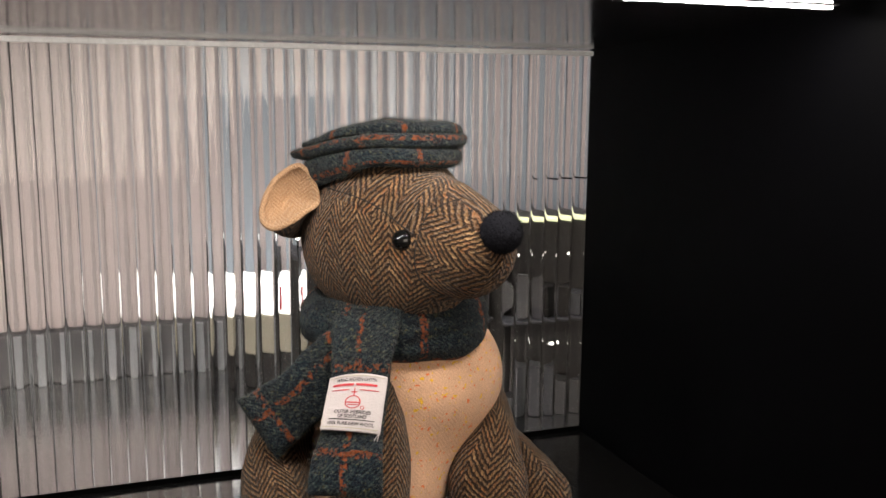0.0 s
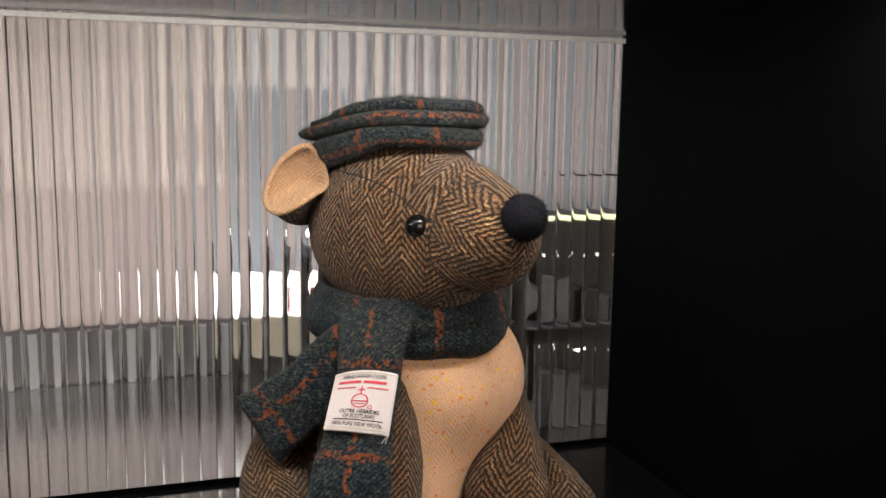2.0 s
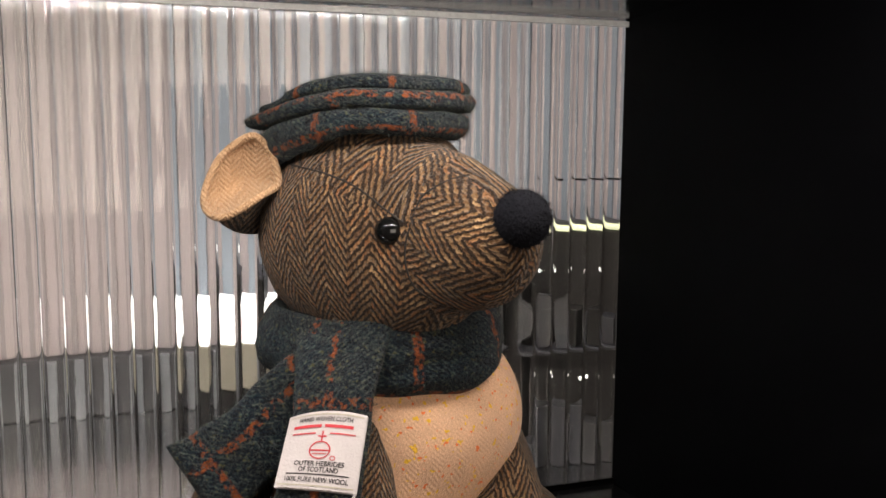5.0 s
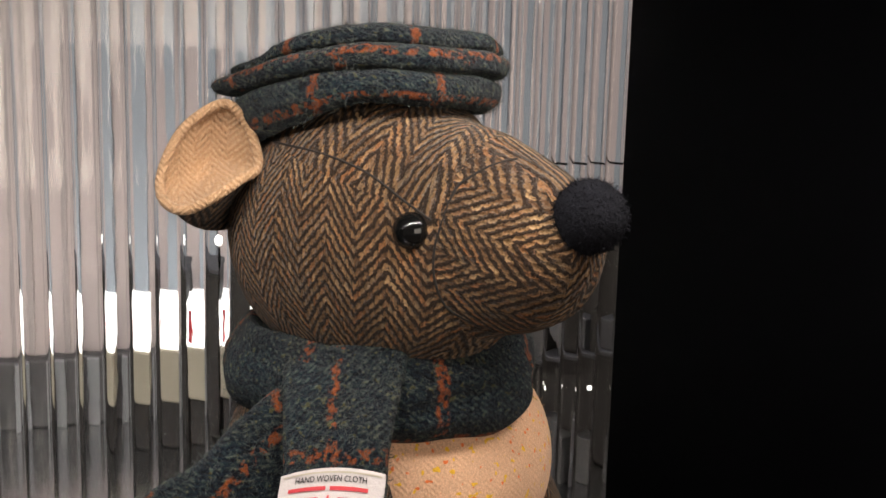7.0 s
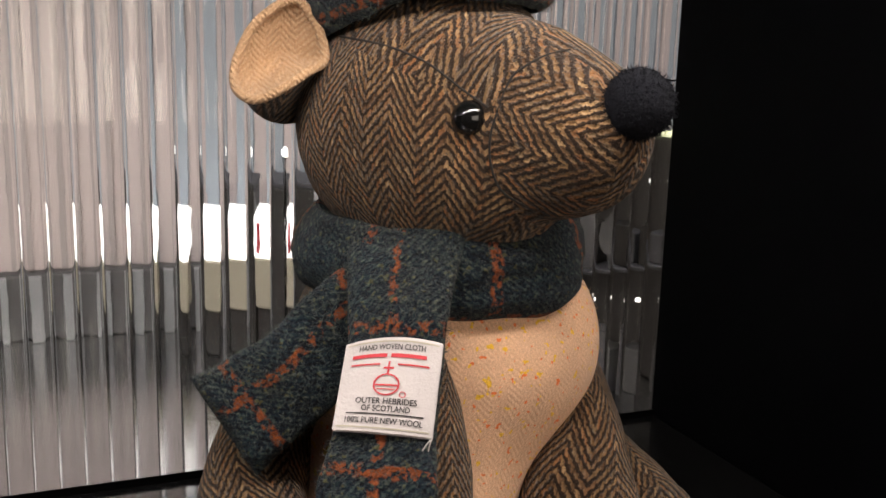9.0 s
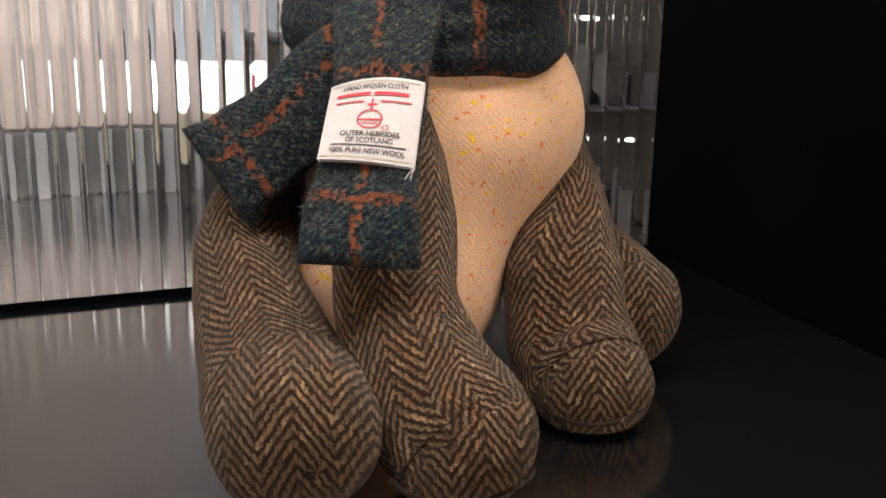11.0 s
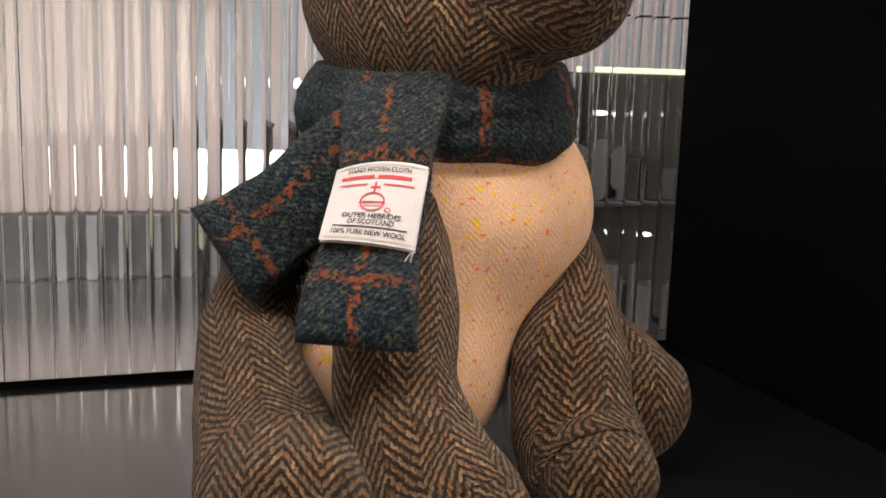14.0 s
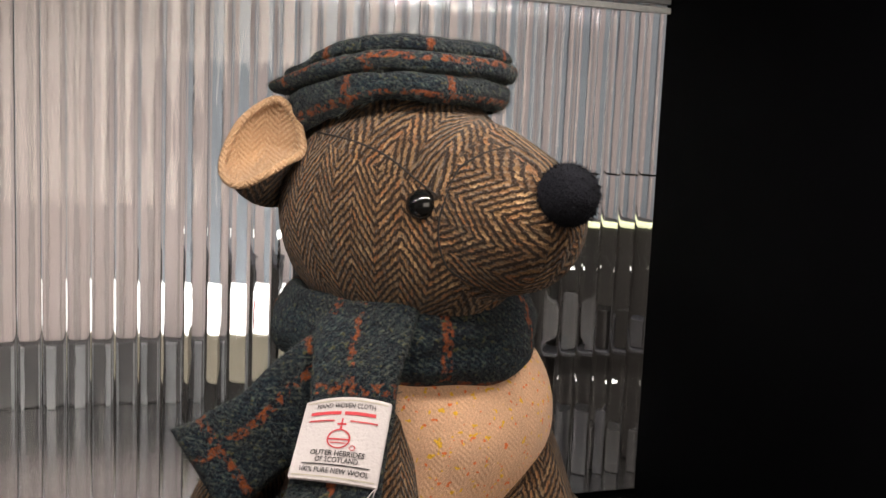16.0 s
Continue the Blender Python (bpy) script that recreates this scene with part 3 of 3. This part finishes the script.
EYE_AT = np.array((0.0926, 0.3405, 0.2268))
for sgn in (1, -1):
    q = EYE_AT - HEAD
    c = HEAD + FWD * (q @ FWD) + UP * (q @ UP) + SIDE * (q @ SIDE) * sgn
    out = FWD * 0.24 + SIDE * 0.97 * sgn
    while head_field(c[None])[0] < 0:
        c = c + out * 0.0003
    round_ball("eye", c - out * 0.0012, 0.0067, EYE, "shiny black glass eye")


def closed_spline(points, count):
    p = list(points)
    return spline(p[-2:] + p + p[:3], count * (len(p) + 4) // len(p) + 1)[2 * count // len(p):][:count]


def ear(sgn):
    """A cupped cloth ear, pinched where it meets the head: tan lining inside and over the rim, tweed outside."""
    rim = closed_spline([(0.0380, 0.3960, 0.2680), (0.0250, 0.3990, 0.2590), (0.0175, 0.3990, 0.2460), (0.0150, 0.3950, 0.2360), (0.0175, 0.3890, 0.2310), (0.0230, 0.3840, 0.2305),
                         (0.0320, 0.3805, 0.2355), (0.0410, 0.3820, 0.2410), (0.0490, 0.3870, 0.2450), (0.0490, 0.3910, 0.2540), (0.0455, 0.3950, 0.2630)], 110)
    pit, root = np.array((0.0355, 0.4040, 0.2480)), np.array((0.0600, 0.4020, 0.2240))

    def across(P):
        q = P - HEAD
        return P - np.multiply.outer(2 * (q @ SIDE), SIDE) if sgn < 0 else P

    r = np.linspace(0, 1, 26)[:, None, None]
    inner = pit + (rim[None] - pit) * np.concatenate([r, r ** 1.6, r], -1)
    crease = np.array([[noise.noise(Vector(p) * 90) for p in row] for row in inner])
    inner[..., 1] += crease * 0.0022 * (1 - r[..., 0] ** 4)
    outer = rim[None] * (1 - r) + root * r
    outer = outer + np.sin(np.pi * r) * np.array((-0.0010, 0.0270, -0.0100))
    for name, P, mat, label in (("ear_lining", inner, EAR, "tan wool ear lining"), ("ear_back", outer, TWEED, "")):
        uv = np.concatenate([P, P[:, :1]], 1)[..., (0, 2)]
        attach(name, sheet(name, across(P), uv, True), mat, bear, label)
    around = np.linspace(0, 2 * np.pi, 12, endpoint=False)
    way = np.roll(rim, -1, 0) - np.roll(rim, 1, 0)
    way /= np.linalg.norm(way, axis=1)[:, None]
    e1 = np.cross(way, (0, 1.0, 0))
    e1 /= np.linalg.norm(e1, axis=1)[:, None]
    e2 = np.cross(way, e1)
    P = rim[:, None] + 0.0019 * (np.cos(around)[None, :, None] * e1[:, None] + np.sin(around)[None, :, None] * e2[:, None])
    P = np.concatenate([P, P[:1]], 0)
    uv = np.concatenate([P, P[:, :1]], 1)[..., (0, 2)]
    attach("ear_rim", sheet("ear_rim", across(P), uv, True), EAR, bear, "rolled tan wool rim")


ear(1)
ear(-1)

BODY = np.array((0.104, 0.402, 0.095))


def body_field(p):
    low = ball(p, (0.086, 0.404, 0.052), (0.056, 0.060, 0.054))
    top = ball(p, (0.1110, 0.403, 0.120), (0.0705, 0.0605, 0.060))
    return np.maximum(smin(low, top, 0.03), -(p[..., 2] - FLOOR_Z - 0.001))


def body_panels(q, n):
    return flat((1.0, 0, 0), (0, 0, 1.0), 0.2) if abs(n[1]) > 0.6 else flat((0, 1.0, 0), (0, 0, 1.0), 0.5)


attach("body", star("body", BODY, body_field, np.eye(3), body_panels, 140, 90), TWEED, bear)


def belly():
    """The peach front panel, laid over the body between the arms."""
    rows, cols = 70, 70
    P, uv = np.zeros((rows, cols, 3)), np.zeros((rows, cols, 2))
    for i in range(rows):
        z = 0.010 + 0.152 * i / (rows - 1)
        half = 1.42
        for j in range(cols):
            s = 2 * j / (cols - 1) - 1
            az = radians(-86) + s * half
            d = np.array((math.cos(az), math.sin(az), 0))
            lo, hi = 0.0, 0.12
            base = np.array((0.086 + 0.0235 * min(1.0, max(0.0, (z - 0.03) / 0.08)), BODY[1], z))
            for _ in range(22):
                mid = (lo + hi) / 2
                lo, hi = (mid, hi) if body_field(base + d * mid) < 0 else (lo, mid)
            P[i, j] = base + d * (lo + 0.0022 * (1 - s ** 10) - 0.001)
            uv[i, j] = (az * 0.056, z)
    attach("belly_panel", sheet("belly_panel", P, uv), CREAM, bear, "peach wool belly panel with orange and yellow flecks")


belly()

LEGS = {
    "front_leg": ([(0.0770, 0.358, 0.124, 0.0190, 0.0170), (0.0720, 0.349, 0.107, 0.0235, 0.0200), (0.0680, 0.336, 0.083, 0.0255, 0.0220), (0.0645, 0.323, 0.065, 0.0242, 0.0220), (0.0645, 0.309, 0.049, 0.0258, 0.0240), (0.0685, 0.294, 0.032, 0.0288, 0.0265), (0.0750, 0.280, 0.0205, 0.0297, 0.0270), (0.0765, 0.276, 0.0180, 0.0290, 0.0262)], 0),
    "front_leg_far": ([(0.1700, 0.382, 0.108, 0.0080, 0.0080), (0.1685, 0.374, 0.097, 0.0120, 0.0115), (0.1645, 0.365, 0.085, 0.0168, 0.0160), (0.1580, 0.358, 0.064, 0.0262, 0.0225), (0.1555, 0.350, 0.043, 0.0275, 0.0245), (0.1550, 0.339, 0.023, 0.0292, 0.0265), (0.1545, 0.322, 0.0155, 0.0275, 0.0255), (0.1540, 0.317, 0.0140, 0.0262, 0.0240)], 3),
    "hind_leg": ([(0.0430, 0.412, 0.090, 0.0200, 0.022), (0.0270, 0.396, 0.082, 0.0220, 0.024), (0.0165, 0.377, 0.065, 0.0220, 0.0245), (0.0150, 0.352, 0.0490, 0.0248, 0.0260), (0.0160, 0.326, 0.0355, 0.0292, 0.0285), (0.0165, 0.300, 0.0275, 0.0318, 0.0310), (0.0165, 0.290, 0.0262, 0.0312, 0.0306)], 7),
    "hind_leg_far": ([(0.165, 0.425, 0.075, 0.020, 0.022), (0.179, 0.405, 0.055, 0.023, 0.026), (0.190, 0.385, 0.042, 0.0245, 0.027), (0.1965, 0.366, 0.032, 0.0245, 0.028), (0.1985, 0.358, 0.030, 0.0235, 0.0275)], 11),
}
for name, (stations, seed) in LEGS.items():
    attach(name.replace("_far", ""), tube(name, stations, 70, 64, (0.2, 1, 0.05) if "front" in name else (0, 0, 1), 0.0006, seed, 0.0, 1.0 if "front" in name else 0.74), TWEED, bear)

for cx, cy, rx, ry, a0, a1 in ((0.0750, 0.2805, 0.0282, 0.0262, -172, 2), (0.1540, 0.3205, 0.0250, 0.0242, -172, -12)):
    cord("foot_seam", [(cx + rx * math.cos(a), cy + ry * math.sin(a), 0.0078 - 0.0015 * math.cos(3 * a)) for a in np.radians(np.arange(a0, a1, 14))], 0.0012, TWEED, bear, "raised sewn seam")
cord("foot_seam", [(0.0165 + 0.0308 * math.cos(a), 0.298 + 0.003 * math.sin(a), 0.0270 + 0.0305 * math.sin(a)) for a in np.radians(np.arange(-5, 190, 15))], 0.0011, TWEED, bear, "raised sewn seam")

# ---- cap ----
cap = thing("flat_cap", (0.094, 0.393, 0.27), "dark blue-green check tweed flat cap on the toy's head", "cap")
LAT = np.array((0.94, -0.342, 0.0))
DEP = np.array((0.342, 0.94, 0.0))


CAP_AT = np.array((0.0950, 0.393, 0.0))
PROFILE = {
    "band": [(0.86, -0.12), (0.95, -0.02), (0.995, 0.10), (1.000, 0.22), (0.985, 0.32), (0.930, 0.38), (0.80, 0.40)],
    "fold": [(0.80, 0.36), (0.930, 0.385), (1.010, 0.43), (1.045, 0.53), (1.045, 0.63), (1.010, 0.71), (0.950, 0.745), (0.80, 0.76)],
    "crown": [(0.80, 0.73), (0.945, 0.745), (0.985, 0.79), (0.980, 0.87), (0.945, 0.95), (0.86, 1.00), (0.66, 1.02), (0.34, 1.025), (0.02, 1.03)],
}


def cap_roll(name, seed):
    """One soft roll of the cap, turned round it; the rolls run out to a blunt point at the back."""
    prof = spline(PROFILE[name], 34)
    cols = 200
    P, uv = np.zeros((len(prof), cols, 3)), np.zeros((len(prof), cols + 1, 2))
    run = np.r_[0, np.cumsum(np.hypot(np.diff(prof[:, 0]) * 0.05, np.diff(prof[:, 1]) * 0.03))]
    for j in range(cols + 1):
        f = 2 * math.pi * (j % cols) / cols
        x, y = math.cos(f), math.sin(f)
        back = max(0.0, -x)
        foot = 0.2700 + 0.003 * max(0.0, -y) - 0.0075 * back ** 1.6 - 0.001 * max(0.0, x)
        tall = 0.0245 - 0.0030 * back ** 2 + 0.0012 * x
        point = 0.10 * back ** 9 * (1.0 if name == "fold" else 0.1)
        for i, (r, h) in enumerate(prof):
            sink = 0.0075 * back ** 1.4 * max(0.0, 1 - h / 0.38) if name == "band" else 0.0
            p = CAP_AT + LAT * 0.0520 * x * r * (1 + point) + DEP * 0.0445 * y * r * (1 - 0.25 * back ** 3) + UP * (foot + tall * h - sink)
            out = LAT * x + DEP * y
            w = noise.noise(Vector(p) * 45 + Vector((seed, 0, 0))) * 0.0016 + noise.noise(Vector(p) * 130) * 0.0008
            if name == "crown" and r > 0.9:
                w += 0.00035 * math.sin(f * 74)
            if j < cols:
                P[i, j] = p + out * w + UP * w * 0.5 - UP * (0.0015 * noise.noise(Vector(p) * 30) if h > 0.9 else 0.0)
            uv[i, j] = (0.050 * 2 * math.pi * j / cols + 0.012 * seed, run[i] * 1.15 + {"band": 0.047, "fold": 0.034, "crown": 0.004}[name])
    return attach(name, sheet(name, P, uv, True, name == "crown"), CHECK, cap)


cap_roll("band", 5)
cap_roll("fold", 8)
cap_roll("crown", 2)

# ---- scarf ----
scarf = thing("scarf", (0.10, 0.39, 0.165), "dark blue-green check tweed scarf tied round the toy's neck", "scarf")


def neck_wrap():
    rows, cols = 40, 120
    P, uv = np.zeros((rows, cols, 3)), np.zeros((rows, cols + 1, 2))
    for j in range(cols + 1):
        f = 2 * math.pi * j / cols
        c = np.array((0.1035, 0.3965, 0.1622)) + LAT * 0.0560 * math.cos(f) + DEP * 0.0495 * math.sin(f)
        fore = max(0.0, math.cos(f))
        c = c + UP * (0.0055 * max(0.0, -math.cos(f)) + 0.0040 * fore)
        out = LAT * math.cos(f) + DEP * math.sin(f)
        for i in range(rows):
            g = 2 * math.pi * i / (rows - 1)
            w = noise.noise(Vector(c) * 40) * 0.003
            p = c + UP * ((0.0168 + 0.0040 * fore) * math.sin(g)) + out * (0.0070 * math.cos(g) - 0.0040 * math.sin(g) - 0.0045 * max(0.0, -math.sin(g)) ** 2 + w)
            p = p + out * (noise.noise(Vector(p) * 70) * 0.0014 + noise.noise(Vector((f * 2.2, math.sin(g) * 2.6, 3.0))) * 0.0030) + UP * noise.noise(Vector((f * 1.7, 9.0, 0.0))) * 0.0022
            if j < cols:
                P[i, j] = p
            uv[i, j] = (f * 0.052 + 0.012, 0.022 * math.sin(g) + 0.02 + (0.06 if math.cos(g) < 0 else 0))
    attach("neck_wrap", sheet("neck_wrap", P, uv, True), CHECK, scarf)


neck_wrap()


def tail(name, stations, across, thick, seed, u0=0.0, v0=0.0):
    """A flat padded scarf end: stations x, y, z, half width; across is its width direction at start and end."""
    s = spline(stations, 46)
    c, hw = s[:, :3], s[:, 3]
    tan = np.gradient(c, axis=0)
    tan /= np.linalg.norm(tan, axis=1)[:, None]
    rows, cols = len(c), 72
    P, uv = np.zeros((rows, cols, 3)), np.zeros((rows, cols + 1, 2))
    along = np.r_[0, np.cumsum(np.linalg.norm(np.diff(c, axis=0), axis=1))]
    for i in range(rows):
        k = i / (rows - 1)
        a = np.array(across[0]) * (1 - k) + np.array(across[1]) * k
        a -= tan[i] * (a @ tan[i])
        a /= np.linalg.norm(a)
        n = np.cross(tan[i], a)
        end = min(1.0, (1 - k) * rows / 5)
        th = thick * (0.25 + 0.75 * math.sqrt(max(0.0, end * (2 - end))))
        for j in range(cols + 1):
            f = 2 * math.pi * j / cols
            x = math.copysign(abs(math.cos(f)) ** 0.5, math.cos(f)) * hw[i]
            y = math.copysign(abs(math.sin(f)) ** 0.8, math.sin(f)) * th
            p = c[i] + a * x + n * y
            w = noise.noise(Vector(p) * 55 + Vector((seed, 0, 0))) * 0.0016 + noise.noise(Vector(p) * 150) * 0.0006
            if j < cols:
                P[i, j] = p + n * w + a * w * 0.6
            uv[i, j] = (x + u0, along[i] + v0)
    return attach(name, sheet(name, P, uv, True, True), CHECK, scarf)


tail("hanging_end", [(0.0765, 0.3640, 0.1780, 0.0240), (0.0712, 0.3540, 0.1680, 0.0225), (0.0645, 0.3400, 0.1525, 0.0190), (0.0615, 0.3335, 0.1400, 0.0184), (0.0510, 0.3155, 0.1150, 0.0190), (0.0440, 0.3025, 0.1000, 0.0212), (0.0408, 0.2955, 0.0850, 0.0215)],
     ((0.80, -0.62, 0.15), (0.95, -0.28, -0.10)), 0.0058, 4, 0.0, -0.044)
tail("side_end", [(0.078, 0.366, 0.160, 0.0180), (0.053, 0.363, 0.1460, 0.0185), (0.033, 0.362, 0.1280, 0.0188), (0.0145, 0.366, 0.1130, 0.0210), (0.0030, 0.366, 0.1060, 0.0235)],
     ((0.37, -0.30, -0.88), (0.49, -0.30, -0.80)), 0.0066, 9, 0.004, -0.024)

# ---- woven label ----
label_thing = thing("cloth_label", (0.053, 0.318, 0.132), "white woven label with red and black lettering sewn on the scarf", "label")
L_TL, L_TR = np.array((0.0440, 0.3380, 0.1430)), np.array((0.0750, 0.3200, 0.1460))
L_BL, L_BR = np.array((0.0320, 0.3160, 0.1200)), np.array((0.0650, 0.3040, 0.1170))
L_N = np.cross(L_TR - L_TL, L_TL - L_BL)
L_N /= np.linalg.norm(L_N)


def on_label(x, y, lift):
    """A place on the label; x and y run from 0 to 1, y upwards."""
    p = (L_BL * (1 - x) + L_BR * x) * (1 - y) + (L_TL * (1 - x) + L_TR * x) * y
    bulge = 0.0022 * (1 - (2 * x - 1) ** 2)
    return p + L_N * (bulge + lift + 0.0008) + (L_TL - L_BL) / 0.03 * 0.0016 * (1 - (2 * x - 1) ** 2) * (2 * y - 1) * (1 if y > 0.5 else 0.3)


def label_cloth():
    rows, cols = 30, 30
    P, uv = np.zeros((rows * 2, cols, 3)), np.zeros((rows * 2, cols, 2))
    for i in range(rows * 2):
        y = i / (rows - 1) if i < rows else (2 * rows - 1 - i) / (rows - 1)
        for j in range(cols):
            x = j / (cols - 1)
            P[i, j] = on_label(x, y, 0.0004 if i < rows else -0.0012)
            uv[i, j] = (x * 0.034, y * 0.03)
    attach("label_cloth", sheet("label_cloth", P, uv), LABEL, label_thing)


label_cloth()


def strip(name, x0, y0, x1, y1, material, lift=0.0008, n=16):
    P, uv = np.zeros((2, n, 3)), np.zeros((2, n, 2))
    for j in range(n):
        k = j / (n - 1)
        x, a, b = x0 + (x1 - x0) * k, y0, y1
        P[0, j], P[1, j] = on_label(x, a, lift), on_label(x, b, lift)
    attach(name, sheet(name, P, uv), material, label_thing)


def lettering(text, x0, x1, y0, y1, material):
    data = bpy.data.curves.new("lettering", "FONT")
    data.body, data.size, data.offset, data.resolution_u = text, 1.0, 0.012, 3
    tmp = bpy.data.objects.new("lettering", data)
    scene.collection.objects.link(tmp)
    mesh = bpy.data.meshes.new_from_object(tmp.evaluated_get(bpy.context.evaluated_depsgraph_get()))
    bpy.data.objects.remove(tmp)
    co = np.array([v.co for v in mesh.vertices])
    lo, hi = co.min(0), co.max(0)
    for v in mesh.vertices:
        v.co = on_label(x0 + (x1 - x0) * (v.co.x - lo[0]) / (hi[0] - lo[0]), y0 + (y1 - y0) * (v.co.y - lo[1]) / (hi[1] - lo[1]), 0.0009)
    mesh.materials.clear()
    attach("lettering", mesh, material, label_thing, "", False)


lettering("HAND WOVEN CLOTH", 0.16, 0.84, 0.865, 0.925, INK)
lettering("OUTER HEBRIDES", 0.20, 0.82, 0.295, 0.360, INK)
lettering("OF SCOTLAND", 0.27, 0.76, 0.215, 0.280, INK)
lettering("100% PURE NEW WOOL", 0.12, 0.90, 0.085, 0.150, INK)
strip("rule", 0.12, 0.180, 0.90, 0.195, INK)
for x0, x1 in ((0.10, 0.46), (0.50, 0.86)):
    strip("brand_bar", x0, 0.785, x1, 0.825, RED)
for x0, x1 in ((0.10, 0.40), (0.58, 0.90)):
    strip("rule", x0, 0.705, x1, 0.722, RED)


def ring(cx, cy, rx, ry, width, material, lift=0.0009, n=40):
    P, uv = np.zeros((2, n, 3)), np.zeros((2, n + 1, 2))
    for j in range(n):
        t = 2 * math.pi * j / n
        for k, w in enumerate((1.0, 1.0 - width)):
            P[k, j] = on_label(cx + rx * w * math.cos(t), cy + ry * w * math.sin(t), lift)
    attach("emblem_ring", sheet("emblem_ring", P, uv, True), material, label_thing)


ring(0.49, 0.50, 0.135, 0.115, 0.13, RED)
strip("emblem_bar", 0.37, 0.49, 0.61, 0.508, RED)
strip("emblem_bar", 0.40, 0.45, 0.58, 0.462, RED)
strip("emblem_bar", 0.482, 0.615, 0.502, 0.74, RED)
strip("emblem_bar", 0.44, 0.665, 0.545, 0.685, RED)
ring(0.665, 0.405, 0.035, 0.032, 0.3, RED)


for dx, dz in ((-0.0045, -0.0062), (-0.0015, -0.0075)):
    cord("loose_thread", [L_BR + L_N * 0.001, L_BR + L_N * 0.003 + np.array((dx * 0.4, 0, dz * 0.5)), L_BR + L_N * 0.002 + np.array((dx, 0, dz))], 0.00025, LABEL, label_thing, "loose white thread end")
for x0, y0, x1, y1 in ((0.03, 0.035, 0.97, 0.05), (0.03, 0.95, 0.97, 0.965)):
    strip("stitch_line", x0, y0, x1, y1, BEIGE, 0.0007)

# ---- loose wool fibres ----
def fuzz(source, parent, count, length, material, seed, width=0.00011):
    """Fine curled fibres standing off a cloth part, as thin ribbons in one mesh."""
    rng = np.random.default_rng(seed)
    mesh = source.data
    co = np.array([v.co for v in mesh.vertices])
    tri = [(p.vertices[0], p.vertices[k], p.vertices[k + 1]) for p in mesh.polygons for k in range(1, len(p.vertices) - 1)]
    tri = np.array(tri)
    A, B, C = co[tri[:, 0]], co[tri[:, 1]], co[tri[:, 2]]
    N = np.cross(B - A, C - A)
    w = np.linalg.norm(N, axis=1)
    pick = rng.choice(len(tri), count, p=w / w.sum())
    r1, r2 = np.sqrt(rng.random(count)), rng.random(count)
    base = A[pick] * (1 - r1)[:, None] + B[pick] * (r1 * (1 - r2))[:, None] + C[pick] * (r1 * r2)[:, None]
    n = N[pick] / (w[pick][:, None] + 1e-12)
    t = np.cross(n, rng.normal(size=(count, 3)))
    t /= np.linalg.norm(t, axis=1)[:, None] + 1e-12
    side = np.cross(n, t)
    L = length * (0.4 + 0.9 * rng.random(count) ** 2)
    lift = 0.25 + 0.5 * rng.random(count)
    curl = rng.normal(size=count) * 0.5
    verts, faces = [], []
    for k in range(4):
        f = k / 3
        p = base + t * (L * f * (1 - 0.25 * f))[:, None] + n * (L * lift * math.sin(2.3 * f))[:, None] + side * (L * curl * f * f)[:, None]
        half = width * (1 - 0.6 * f)
        verts += [p - side * half, p + side * half]
    V = np.stack(verts, 1).reshape(-1, 3)
    for i in range(count):
        o = i * 8
        for k in range(3):
            faces.append((o + 2 * k, o + 2 * k + 1, o + 2 * k + 3, o + 2 * k + 2))
    m = bpy.data.meshes.new("fuzz")
    m.from_pydata([tuple(v) for v in V], [], faces)
    ob = attach("fuzz", m, material, parent, "", True)
    ob["kind"] = "stuff"


BROWN_FIBRE = plain("brown_wool_fibre", (0.20, 0.13, 0.075), 0.9, 0.0, 300.0, 0.5, 0.0, 0.1)
BLUE_FIBRE = plain("grey_blue_wool_fibre", (0.075, 0.085, 0.08), 0.9, 0.0, 300.0, 0.6, 0.0, 0.1)
PEACH_FIBRE = plain("peach_wool_fibre", (0.66, 0.42, 0.27), 0.9, 0.0, 300.0, 0.2, 0.0, 0.1)
for k, ob in enumerate(list(bear.children)):
    if ob.name.split(".")[0] in ("head", "ear_back"):
        fuzz(ob, ob, 3200 if "head" in ob.name else 300, 0.0032, BROWN_FIBRE, k)
    elif ob.name.startswith(("front_leg", "hind_leg")):
        fuzz(ob, ob, 1300, 0.0030, BROWN_FIBRE, k)
    elif ob.name.startswith(("belly", "ear_lining")):
        fuzz(ob, ob, 900 if "belly" in ob.name else 250, 0.0026, PEACH_FIBRE, k)
    elif ob.name.startswith("nose"):
        fuzz(ob, ob, 2600, 0.0024, NOSE, k, 0.00016)
for k, ob in enumerate([*scarf.children, *cap.children]):
    fuzz(ob, ob, 3600, 0.0032, BLUE_FIBRE, 40 + k, 0.00009)
